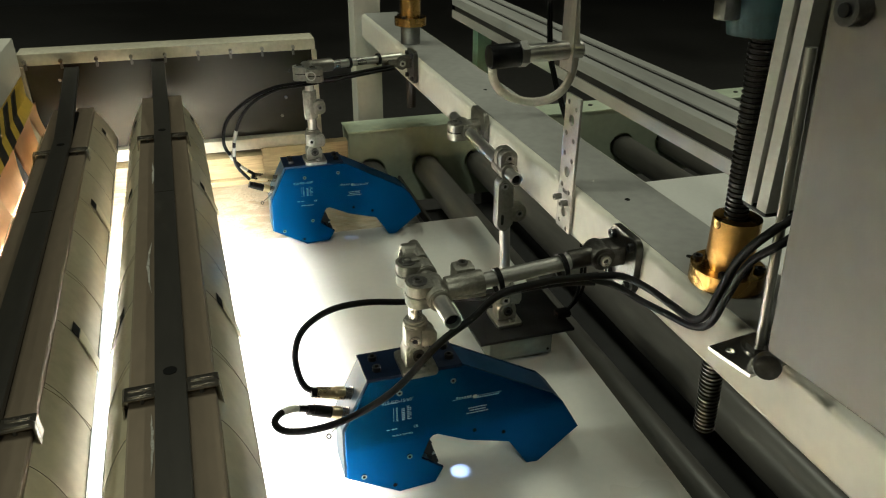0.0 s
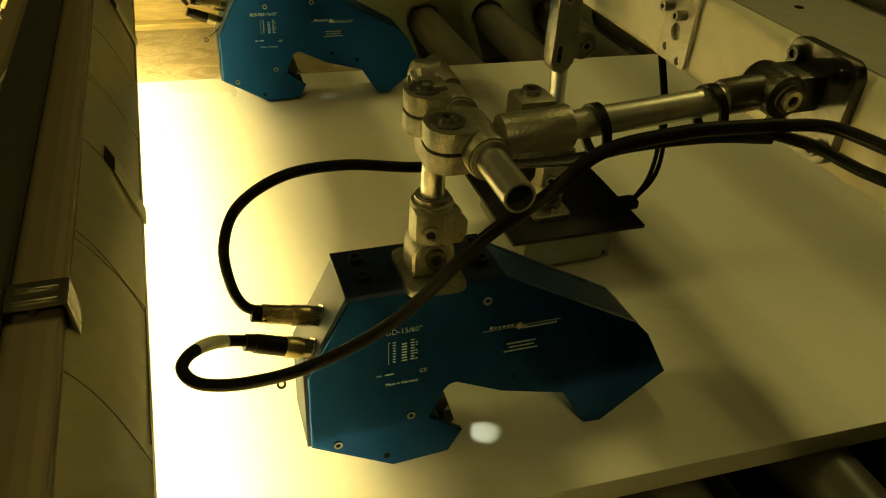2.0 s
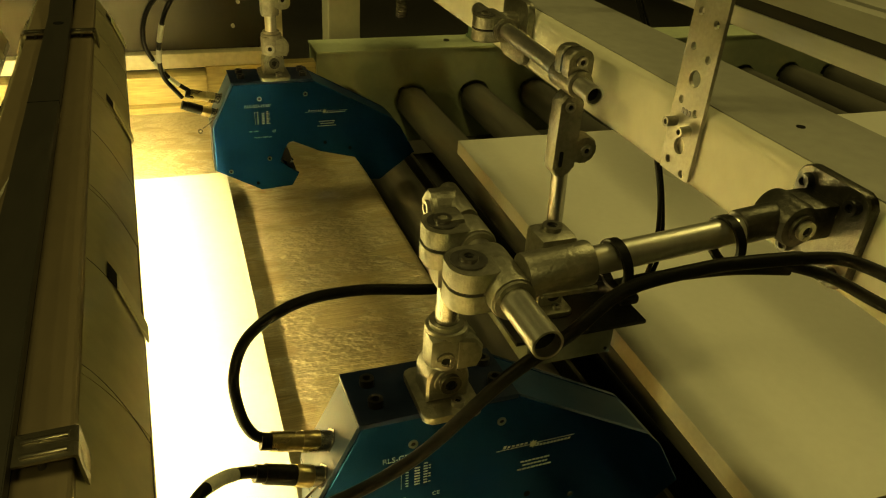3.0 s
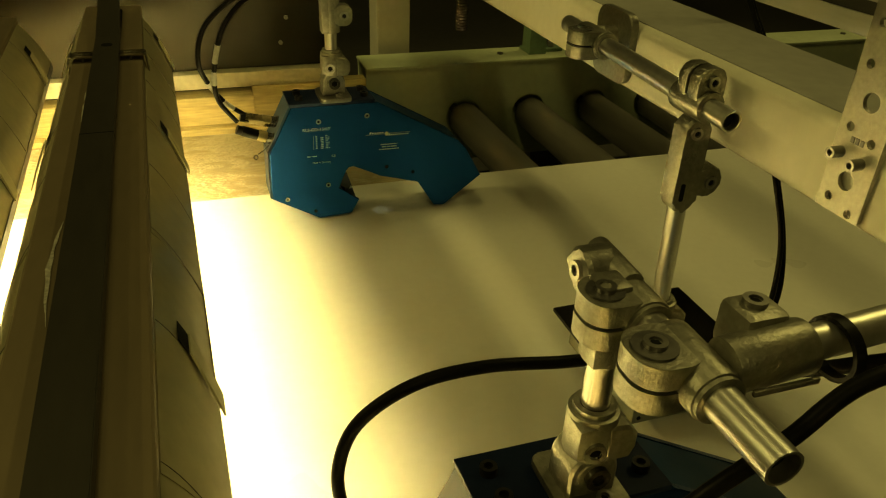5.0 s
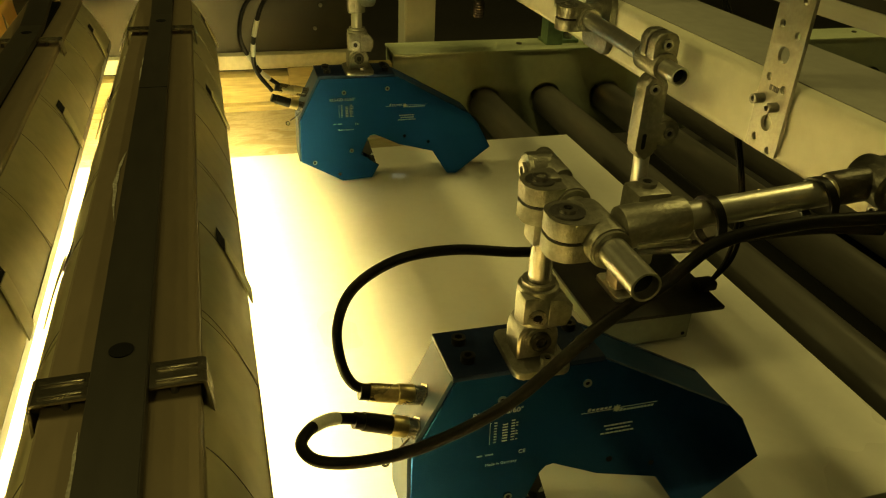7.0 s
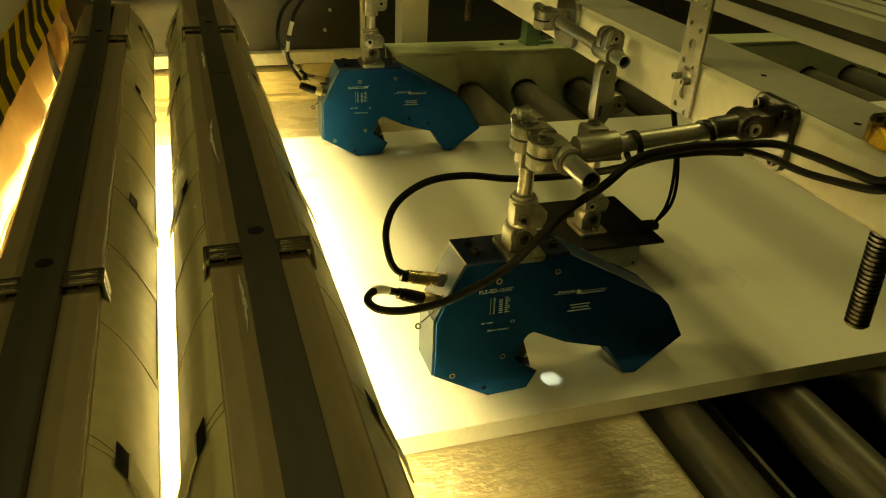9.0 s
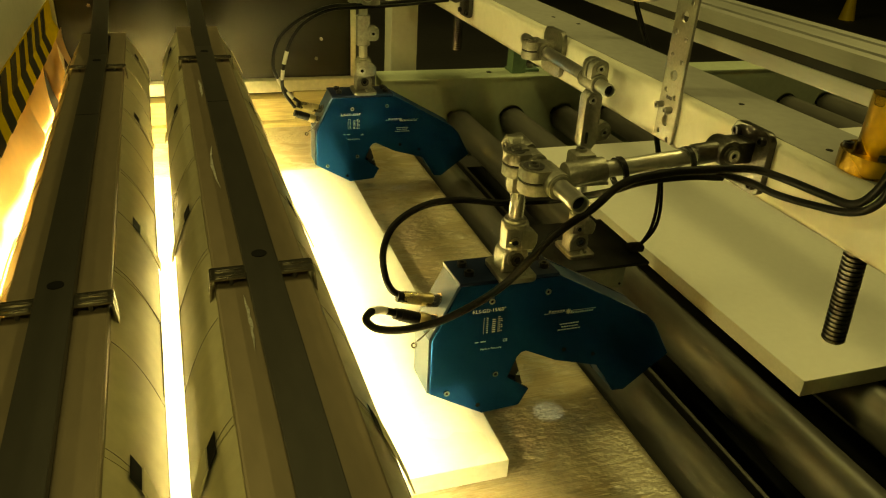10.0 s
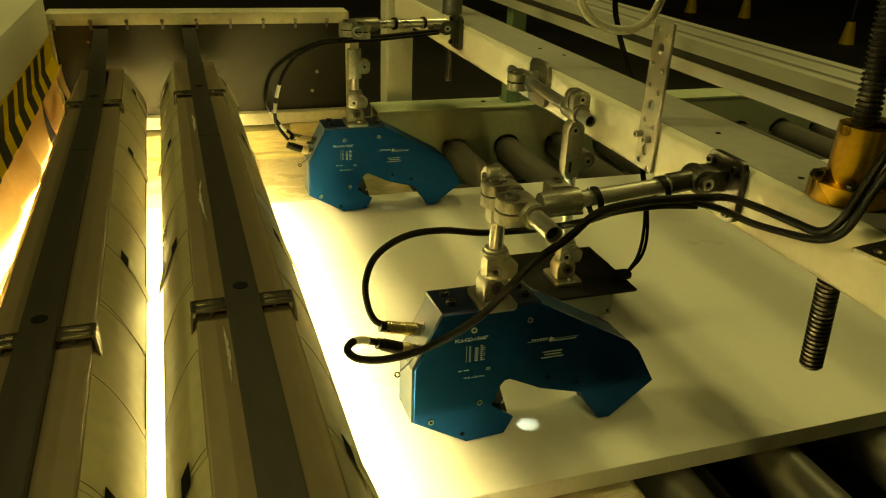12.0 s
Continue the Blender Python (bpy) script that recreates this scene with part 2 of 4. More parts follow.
def smooth_line(pts, steps=8):
    """Catmull-Rom through the points."""
    p = [Vector(q) for q in pts]
    p = [2 * p[0] - p[1]] + p + [2 * p[-1] - p[-2]]
    out = []
    for i in range(1, len(p) - 2):
        for k in range(steps):
            t = k / steps
            out.append(0.5 * (2 * p[i] + (p[i + 1] - p[i - 1]) * t + (2 * p[i - 1] - 5 * p[i] + 4 * p[i + 1] - p[i + 2]) * t * t
                              + (3 * p[i] - p[i - 1] - 3 * p[i + 1] + p[i + 2]) * t ** 3))
    out.append(p[-2])
    return out


def sweep(line, r, seg=10, bm=None, ribs=0.0):
    """A round cable along a line of points; ribs: the share by which every other ring swells."""
    bm = bm or bmesh.new()
    n, last, rings = Vector((0, 0, 1)), None, []
    for i, p in enumerate(line):
        d = (line[min(i + 1, len(line) - 1)] - line[max(i - 1, 0)]).normalized()
        n = n - d * n.dot(d)
        n = n.normalized() if n.length > 1e-4 else d.orthogonal().normalized()
        s = d.cross(n)
        rr = r * (1 + ribs * (i % 2))
        rings.append([bm.verts.new(p + rr * (math.cos(2 * math.pi * k / seg) * n + math.sin(2 * math.pi * k / seg) * s)) for k in range(seg)])
    for u, v in zip(rings, rings[1:]):
        for k in range(seg):
            bm.faces.new((u[k], u[(k + 1) % seg], v[(k + 1) % seg], v[k]))
    bm.faces.new(rings[0]), bm.faces.new(rings[-1])
    return bm


def prism(poly, d0, d1, axis="y", bev=0.0, bm=None):
    """A flat outline, extruded. axis y: the outline is in x and z; z: in x and y; x: in y and z."""
    bm = bm or bmesh.new()
    put = {"y": lambda u, v, d: (u, d, v), "z": lambda u, v, d: (u, v, d), "x": lambda u, v, d: (d, u, v)}[axis]
    lo, hi = [[bm.verts.new(put(u, v, d)) for u, v in poly] for d in (d0, d1)]
    faces = [bm.faces.new(lo), bm.faces.new(hi)]
    for i in range(len(poly)):
        j = (i + 1) % len(poly)
        faces.append(bm.faces.new((lo[i], lo[j], hi[j], hi[i])))
    if bev:
        edges = list({e for f in faces[:2] for e in f.edges})
        bmesh.ops.bevel(bm, geom=edges, offset=bev, segments=1, affect="EDGES")
    return bm


def moved(bm, m):
    bm.transform(m)
    return bm


def circle(cu, cv, r, seg=16):
    return [(cu + r * math.cos(2 * math.pi * i / seg), cv + r * math.sin(2 * math.pi * i / seg)) for i in range(seg)]


def rounded(u0, u1, v0, v1, r, seg=5):
    out = []
    for cu, cv, a in ((u1 - r, v1 - r, 0), (u0 + r, v1 - r, 90), (u0 + r, v0 + r, 180), (u1 - r, v0 + r, 270)):
        for k in range(seg + 1):
            t = radians(a + 90 * k / seg)
            out.append((cu + r * math.cos(t), cv + r * math.sin(t)))
    return out


def holed(outer, holes, d0, d1, axis):
    """A plate with holes right through it."""
    put = {"y": lambda u, v, d: (u, d, v), "z": lambda u, v, d: (u, v, d), "x": lambda u, v, d: (d, u, v)}[axis]
    bm = bmesh.new()
    edges = []
    for loop in (outer, *holes):
        vs = [bm.verts.new(put(u, v, d0)) for u, v in loop]
        edges += [bm.edges.new((vs[i], vs[(i + 1) % len(vs)])) for i in range(len(vs))]
    bmesh.ops.triangle_fill(bm, use_beauty=True, use_dissolve=False, edges=edges)
    r = bmesh.ops.extrude_face_region(bm, geom=list(bm.faces))
    shift = Vector(put(0, 0, d1)) - Vector(put(0, 0, d0))
    bmesh.ops.translate(bm, verts=[g for g in r["geom"] if isinstance(g, bmesh.types.BMVert)], vec=shift)
    return bm


def socket_bolt(parent, at, way, r=0.004, h=0.004, mat=None):
    """A socket-head screw with a washer; way points out of the surface."""
    at, way = Vector(at), Vector(way).normalized()
    bm = hollow(at - way * 0.0005, at + way * h, r, r * 0.45, seg=14)
    cyl(at - way * 0.001, at + way * h * 0.45, r * 0.7, 12, bm=bm)
    ob = part("bolt", bm, mat or M_BOLT, parent)
    part("bolt_socket", cyl(at + way * h * 0.40, at + way * h * 0.5, r * 0.52, 6), M_HOLE, ob)
    return ob


def lettering(text, size, m, mat, parent, name="lettering"):
    cu = bpy.data.curves.new(name, "FONT")
    cu.body, cu.size, cu.extrude = text, size, 0.00008
    tmp = bpy.data.objects.new(name, cu)
    scene.collection.objects.link(tmp)
    bpy.context.view_layer.update()
    me = bpy.data.meshes.new_from_object(tmp.evaluated_get(bpy.context.evaluated_depsgraph_get()))
    bpy.data.objects.remove(tmp)
    me.transform(m)
    me.materials.clear()
    me.materials.append(mat)
    ob = new(name, me)
    ob.parent = parent
    return ob


# ---- hall ----
def structure(name, bm, mat, label, category):
    return tagged(link_mesh(name, bm, mat), label, category, kind="structure")


FLOOR_Z = -0.92
structure("floor", box(-11, 12.5, -6, 9, FLOOR_Z - 0.1, FLOOR_Z), M_FLOOR, "dark concrete floor of the workshop hall", "floor")
structure("wall_north", box(-11, 12.5, 9, 9.2, FLOOR_Z, CEIL), M_WALL, "dark plain hall wall", "wall")
structure("wall_south", box(-11, 12.5, -6.2, -6, FLOOR_Z, CEIL), M_WALL, "dark plain hall wall", "wall")
structure("wall_east", box(12.5, 12.7, -6, 9, FLOOR_Z, CEIL), M_WALL, "dark plain hall wall", "wall")
structure("wall_west", box(-11.2, -11, -6, 9, FLOOR_Z, CEIL), M_WALL, "dark plain hall wall", "wall")
structure("ceiling", box(-11, 12.5, -6, 9, CEIL, CEIL + 0.1), M_WALL, "dark plain hall ceiling", "ceiling")


def barrier_post(x, y):
    t = thing("barrier_post", "dim yellow cone-footed barrier post on the hall floor", "barrier post", pose(x, y, FLOOR_Z), group="barrier posts")
    part("foot", cyl((0, 0, 0), (0, 0, 0.24), 0.085, 16, r2=0.045), M_YELLOW, t, "yellow cone foot")
    part("pole", cyl((0, 0, 0.24), (0, 0, 1.1), 0.02, 12), M_BLACK, t, "black pole")


for bx, by in ((6.7, 6.3), (6.8, 8.2), (6.3, 8.7)):
    barrier_post(bx, by)


# ---- belt conveyor under the lamps ----
def belt_conveyor():
    t = thing("belt_conveyor", "belt conveyor with a tan wood-grained belt under the lamps", "conveyor", kind="structure")
    r, xe, n = 0.011, 0.064, 14
    arc = [(xe + r * math.sin(math.pi * k / n), -0.0185 - r + r * math.cos(math.pi * k / n)) for k in range(n + 1)]
    inner = [(xe + (r - 0.003) * math.sin(math.pi * k / n), -0.0185 - r + (r - 0.003) * math.cos(math.pi * k / n)) for k in range(n, -1, -1)]
    outline = [(-9.4, -0.0185)] + arc + [(-9.4, -0.0185 - 2 * r), (-9.4, -0.0155 - 2 * r)] + inner + [(-9.4, -0.0215)]
    part("belt", prism(outline, -0.42, 0.845), M_BELT, t, "tan wood-grained conveyor belt, glossy with wear")
    part("pulley", cyl((xe, -0.41, -0.0185 - r), (xe, 0.85, -0.0185 - r), r - 0.0035, 20), M_STEEL, t)
    part("side_frame", box(-9.4, 0.03, -0.50, -0.43, -0.16, -0.03, 0.004), M_RAIL, t)
    for x in (-9.2, -7.0, -4.6, -2.3, -0.6):
        for y in (-0.47, 0.86):
            part("leg", box(x - 0.04, x + 0.04, y - 0.03, y + 0.03, FLOOR_Z, -0.16, 0.003), M_FRAME, t)
    return t


belt_conveyor()

# ---- roller conveyor ----
ROLLER_X = [0.1165 + 0.116 * i for i in range(17)]


def roller_conveyor():
    t = thing("roller_conveyor", "roller conveyor with dark rollers in pale green side rails", "conveyor", kind="structure")
    face = 0.905
    outer = [(0.072, -0.12), (2.1, -0.12), (2.1, 0.043), (0.072, 0.043)]
    holes = [circle(x, -0.0450, 0.0300, 24) for x in ROLLER_X]
    part("side_rail", holed(outer, holes, face, face + 0.006, "y"), M_RAIL, t, "pale green painted side rail with roller holes")
    part("rail_top", box(0.070, 11.2, face - 0.012, face + 0.06, 0.0435, 0.0475, 0.001), M_RAIL, t)
    part("rail_back", box(0.072, 11.2, face + 0.054, face + 0.059, -0.12, 0.043), M_RAIL, t)
    part("near_rail", box(0.072, 11.2, -0.60, -0.55, -0.12, 0.0, 0.003), M_RAIL, t)
    for x in (0.30, 0.62, 1.0, 1.4):
        part("bolt", cyl((x, face + 0.025, 0.047), (x, face + 0.025, 0.050), 0.005, 6), M_STEEL, t)
    part("side_rail", box(2.1, 11.2, face, face + 0.006, -0.12, 0.043), M_RAIL, t)
    me = None
    for x in ROLLER_X + [ROLLER_X[-1] + 0.211 * (i + 1) for i in range(42)]:
        if me is None:
            bm = cyl((0, -0.555, 0), (0, face - 0.004, 0), 0.0265, 28, bev=0.002)
            ob = part("roller", bm, M_ROLLER, t, "dark grey plastic conveyor roller")
            me = ob.data
        else:
            ob = new("roller", me)
            ob.parent = t
            tagged(ob, "dark grey plastic conveyor roller")
        ob.location = (x, 0, -0.0195 - 0.0265)
        sh = part("shaft", cyl((0, face - 0.004, 0), (0, face + 0.05, 0), 0.008, 12), M_STEEL, ob)
    # Near-black sheet added in place of the shade below the rollers.
    part("gap_shade_sheet", box(0.072, 2.3, -0.548, 0.903, -0.150, -0.145), M_RUBBER, t, "added black sheet that shades the gaps between the rollers")
    part("cross_tie", box(0.1715, 0.1765, -0.549, 0.903, -0.078, -0.058, 0.001), M_BAR, t, "thin dark tie between the rollers")
    for x in (0.4, 1.9, 4.2, 6.5, 8.8, 11.0):
        for y in (-0.575, 0.93):
            part("leg", box(x - 0.04, x + 0.04, y - 0.025, y + 0.025, FLOOR_Z, -0.12, 0.003), M_FRAME, t)
    return t


roller_conveyor()


def rail_bracket():
    t = thing("rail_bracket", "green painted support post standing on the conveyor rail", "bracket")
    part("upright", box(0.345, 0.375, 0.915, 0.945, 0.0475, 0.2485, 0.001), M_GREENBRACKET, t)
    part("foot", box(0.345, 0.41, 0.925, 0.955, 0.0478, 0.053, 0.001), M_GREENBRACKET, t)
    part("nut", cyl((0.395, 0.94, 0.053), (0.395, 0.94, 0.060), 0.007, 6), M_BOLT, t)


rail_bracket()


# ---- lamp hoods ----
def wing_curve(s, dw, n=10, lift=0.0):
    """Outline of a reflector wing below the plate's edge: steep, bowed outwards a little."""
    p0, p1, p2 = (0.0318, -0.0060), (0.0468 - dw, -0.0235), (0.0575 - dw, -0.0540)
    out = []
    for k in range(n + 1):
        f = k / n
        u = (1 - f) ** 2 * p0[0] + 2 * f * (1 - f) * p1[0] + f * f * p2[0]
        v = (1 - f) ** 2 * p0[1] + 2 * f * (1 - f) * p1[1] + f * f * p2[1]
        out.append((s * (u + lift), v + lift * 0.6))
    return out


def ribbon(line, across, thick):
    """A strip of sheet along a line of points, of the given width vector and thickness vector."""
    bm = bmesh.new()
    w, d = Vector(across) / 2, Vector(thick)
    rings = [[bm.verts.new(p + q) for q in (-w, w, w + d, -w + d)] for p in (Vector(v) for v in line)]
    for u, v in zip(rings, rings[1:]):
        for k in range(4):
            bm.faces.new((u[k], u[(k + 1) % 4], v[(k + 1) % 4], v[k]))
    bm.faces.new(rings[0]), bm.faces.new(rings[-1])
    return bm


def hood(xc, zt, turn, label):
    """A long lamp housing: two flat plates, a dark bar on top, steep reflector wings, clips, and the tube beneath."""
    t = thing("lamp_hood", label, "lamp", pose(xc, 0, zt, 0, 0, turn), group="lamp hoods")
    y0, y1 = -0.85, 0.812
    outer_right = xc > -0.3
    for s in (-1, 1):
        prof = [(s * 0.006, 0), (s * 0.0300, 0), (s * 0.0312, -0.0008), (s * 0.0316, -0.0020), (s * 0.0316, -0.0075), (s * 0.0302, -0.0075), (s * 0.0300, -0.0018), (s * 0.006, -0.0018)]
        part("top_plate", prism(prof, y0, y1), M_HOODPLATE, t, "flat dull brown top plate", smooth=False)
        dw = 0.0020 if s > 0 and outer_right else 0.0
        ye1 = 0.772 if s > 0 and outer_right else 0.806
        wing = wing_curve(s, dw)
        shell = wing + [(u - s * 0.0014, v - 0.0010) for u, v in reversed(wing)]
        y, k = y0, 0
        while y < ye1 - 0.01:
            ye = min(y + 0.098, ye1)
            part("wing_sheet", prism([(u + s * 0.0004 * (k % 2), v + 0.0003 * (k % 2)) for u, v in shell], y, ye + (0.004 if ye < ye1 else 0)), M_HOODWING, t, "curved yellowed reflector sheet")
            if ye < ye1:
                path = wing_curve(s, dw, 9, 0.0005)
                part("seam", sweep([Vector((u, ye + 0.006 - 0.012 * (q / 9) ** 1.7, v)) for q, (u, v) in enumerate(path)], 0.00022, 5), M_STEEL, t)
            y, k = ye, k + 1
        lip = [(s * (u - dw), v) for u, v in ((0.0562, -0.0535), (0.0580, -0.0535), (0.0580, -0.0620), (0.0562, -0.0620))]
        part("lip", prism(lip, y0, ye1), M_BAR, t, "dark folded lip", smooth=False)
        path = wing_curve(s, dw, 12, 0.0009)
        for y in (-0.46, -0.16, 0.142, 0.444, 0.745):
            part("tab_slot", ribbon([(u, y - 0.004 * (k / 3), v) for k, (u, v) in enumerate(path[4:8])], (0, 0.017, 0), (s * 0.0003, 0, 0.0002)), M_HOLE, t, "dark punched slot")
            part("tab", ribbon([(u + s * (0.0005 + 0.0009 * k / 6), y - 0.004 - 0.020 * (k / 6), v + 0.0006) for k, (u, v) in enumerate(path[6:13])], (0, 0.017, 0), (s * 0.0009, 0, 0.0006)), M_TONGUE, t, "pale bent sheet tongue", smooth=False)
    if outer_right:
        rnd = random.Random(5)
        for ya, yb, u0, bend, w in SMEARS:
            n = 10
            mid = [u0 + bend * math.sin(math.pi * k / n) for k in range(n + 1)]
            left = [(mid[k] - w * (0.3 + 0.7 * rnd.random()) * math.sin(math.pi * (k + 0.3) / (n + 0.6)), ya + (yb - ya) * k / n) for k in range(n + 1)]
            right = [(mid[k] + w * (0.3 + 0.7 * rnd.random()) * math.sin(math.pi * (k + 0.3) / (n + 0.6)), ya + (yb - ya) * k / n) for k in range(n, -1, -1)]
            part("smear", prism(left + right, 0.0001, 0.0004, "z"), M_SMEAR, t, "thin pale smear", smooth=False)
    side = [(y0, 0.0030), (0.630, 0.0030), (0.900, 0.0330 + 0.168 - zt), (0.900, 0.0395 + 0.168 - zt), (0.630, 0.0095), (y0, 0.0095)]
    part("bar", prism(side, -0.0112, 0.0112, "x", bev=0.0006), M_BAR, t, "dark steel flat bar bent up to the end cover", smooth=False)
    for y in (-0.630, -0.024, 0.582):
        for s in (-1, 1):
            clip = [(s * 0.0115, 0.0058), (s * 0.0330, 0.0058), (s * 0.0345, 0.0050), (s * 0.0362, -0.0150), (s * 0.0350, -0.0150), (s * 0.0334, 0.0038), (s * 0.0325, 0.0046), (s * 0.0115, 0.0046)]
            c = part("clip", prism(clip, y - 0.0085, y + 0.0085), M_CLIP, t, "shiny bent spring clip", smooth=False)
            for dy in (-0.0045, 0.0035):
                part("clip_rib", box(min(s * 0.014, s * 0.031), max(s * 0.014, s * 0.031), y + dy - 0.0012, y + dy + 0.0012, 0.0053, 0.0068, 0.0006), M_CLIP, c)
            part("clip_pin", cyl((s * 0.021, y - 0.006, 0.0002), (s * 0.021, y - 0.006, 0.0045), 0.0016, 8), M_STEEL, c)
        part("screw_hole", cyl((0, y + 0.0135 + 0.002, 0.0094), (0, y + 0.0155, 0.0100), 0.0052, 20), M_HOLE, t)
    part("bar_joint", box(-0.0113, 0.0113, 0.3595, 0.3605, 0.0031, 0.00965), M_HOLE, t)
    part("body", box(-0.0105, 0.0105, y0, y1 - 0.03, -0.012, 0.0028), M_HOLE, t)
    # Unseen baffles, added to limit how far the tubes' light spreads.
    for s in (-1, 1):
        foot = -0.0625 if s > 0 else (-0.0420 if outer_right else -0.0300)
        wide = 0.0315 if s > 0 else 0.0350
        part("reflector", prism([(s * 0.0135, -0.0145), (s * wide, foot), (s * (wide + 0.0012), foot + 0.0006), (s * 0.0145, -0.0135)], y0 + 0.01, 0.755), M_ALU, t, "added inner baffle that trims the tube's light")
    half = [(0.0298, -0.002)] + [(u - 0.0016, v - 0.001) for u, v in wing_curve(1, 0.002)] + [(0.0535, -0.060)]
    # Caps added to keep the tubes' light off the end cover.
    for y in (y0, 0.766):
        part("end_cap", prism(half + [(-u, v) for u, v in reversed(half)], y, y + 0.004), M_HOODPLATE, t)
    part("tube", cyl((0, -0.40, -0.030), (0, 0.715, -0.030), 0.0130, 20), M_TUBE, t, "glowing fluorescent tube")
    return t


# start, end, offset from the hood's middle, bow, half width
SMEARS = ((0.412, 0.486, -0.0145, 0.0012, 0.0022), (0.135, 0.243, -0.0150, -0.0035, 0.0017), (-0.110, -0.046, -0.0150, 0.0008, 0.0016))
hood(-0.2395, 0.168, 1.34, "long dull metal lamp hood with curved reflector wings beside the sensors")
hood(-0.3687, 0.159, 2.0, "long dull metal lamp hood with curved reflector wings beside the infeed")


# ---- end cover behind the hoods ----
def end_cover():
    t = thing("end_cover", "dark stainless end cover with an ivory folded top flange", "cover", pose(0.017, 0.906, 0))
    w = -0.500
    part("sheet", box(w, 0, 0.0, 0.003, 0.055, 0.212, 0.0), M_SHEET, t, "dull reflective stainless sheet")
    part("top_flange", box(w, 0.001, -0.004, 0.05, 0.212, 0.232, 0.002), M_FLANGE, t, "ivory painted flange")
    part("bottom_lip", box(w, 0, -0.02, 0.002, 0.034, 0.056, 0.002), M_FLANGE, t)
    part("side_flange", box(w, w + 0.009, -0.010, -0.0005, 0.0565, 0.2115, 0.001), M_FLANGE, t, "ivory painted side flange")
    part("end_strip", box(-0.006, 0.003, -0.006, 0.05, 0.05, 0.2115, 0.001), M_FLANGE, t)
    for i in range(9):
        x = -0.04 - i * 0.056
        part("flange_screw", cyl((x, -0.004, 0.219), (x, -0.010, 0.219), 0.0035, 8), M_BOLT, t)
        part("flange_notch", box(x - 0.002, x + 0.002, -0.006, -0.003, 0.205, 0.216), M_STEEL, t)
    for x, z in ((-0.07, 0.09), (-0.05, 0.175), (-0.44, 0.185), (-0.06, 0.125)):
        part("rivet", cyl((x, 0, z), (x, -0.003, z), 0.003, 8), M_BOLT, t)
    part("leg", box(-0.49, -0.44, 0.01, 0.05, FLOOR_Z, 0.055), M_FRAME, t)
    part("leg", box(-0.08, -0.03, 0.01, 0.05, FLOOR_Z, 0.055), M_FRAME, t)


end_cover()


def batten(x0, x1, y0, y1, z0, z1, label):
    t = link_mesh("wood_batten", box(x0, x1, y0, y1, z0, z1, 0.0015), M_BOARD)
    return tagged(t, label, "wood batten")


batten(-0.47, 0.066, 0.852, 0.905, -0.045, -0.012, "rough raw wood batten beside the belt edge")
batten(-0.47, -0.10, 0.868, 0.905, -0.012, 0.028, "splintered pale wood batten behind the belt")
batten(-0.10, 0.066, 0.880, 0.905, -0.012, 0.036, "short pale wood batten below the end cover")


# ---- cabinet with curtain on the infeed side ----
def infeed_cabinet():
    t = thing("infeed_cabinet", "pale machine cabinet with a hazard-striped edge over the infeed", "machine cabinet")
    m = pose(-0.456, 0, 0, 0, 0, 1.4)
    part("side_panel", box(-0.6, 0, -1.6, 0.895, 0.199, 0.262, 0.004, m=m), M_PAINT, t)
    fold = [(-0.0005, 0.1985), (-0.0005, 0.166), (0.0075, 0.148), (0.0060, 0.1475), (-0.0030, 0.165), (-0.0030, 0.1985)]
    part("hazard_strip", moved(prism(fold, -1.6, 0.890), m), M_YELLOW, t, "yellow hazard strip", smooth=False)
    y = -0.62
    while y < 0.80:
        bm = prism([(y, 0.1665), (y + 0.036, 0.1665), (y + 0.062, 0.198), (y + 0.026, 0.198)], -0.0004, 0.0008, "x")
        part("black_stripe", moved(bm, m), M_BLACK, t)
        bm = bmesh.new()
        lo = [bm.verts.new(v) for v in ((0.0003, y, 0.1662), (0.0003, y + 0.036, 0.1662), (0.0084, y + 0.018, 0.1479), (0.0084, y - 0.018, 0.1479))]
        hi = [bm.verts.new(v.co + Vector((-0.0012, 0, -0.0004))) for v in lo]
        bm.faces.new(lo), bm.faces.new(hi)
        for k in range(4):
            bm.faces.new((lo[k], lo[(k + 1) % 4], hi[(k + 1) % 4], hi[k]))
        part("black_stripe", moved(bm, m), M_BLACK, t)
        y += 0.072
    for x in (-0.55, -0.05):
        for y in (-1.5, 0.96):
            part("leg", box(x - 0.03, x + 0.03, y - 0.03, y + 0.03, FLOOR_Z, 0.198, m=m), M_FRAME, t)


infeed_cabinet()


def flap(y, w, lean, seed):
    rnd = random.Random(seed)
    bm = bmesh.new()
    nz, ny = 8, 5
    grid = {}
    for side in (0, 1):
        for i in range(nz + 1):
            for k in range(ny + 1):
                f = i / nz
                x = -0.470 - 0.003 * side + 0.012 * math.sin(k / ny * math.pi * 1.6 + seed) * f + lean * f * f
                grid[side, i, k] = bm.verts.new((x, y + w * k / ny, 0.150 - (0.108 + 0.010 * math.sin(seed * 2.1)) * f))
        for i in range(nz):
            for k in range(ny):
                bm.faces.new((grid[side, i, k], grid[side, i, k + 1], grid[side, i + 1, k + 1], grid[side, i + 1, k]))
    ob = link_mesh("curtain_flap", bm, M_FLAP, True)
    return tagged(ob, "orange rubber curtain flap hanging over the infeed opening", "curtain flap", "curtain flaps")


for i in range(9):
    flap(-0.32 + i * 0.145, 0.142, 0.020 + 0.010 * (i % 3), i)


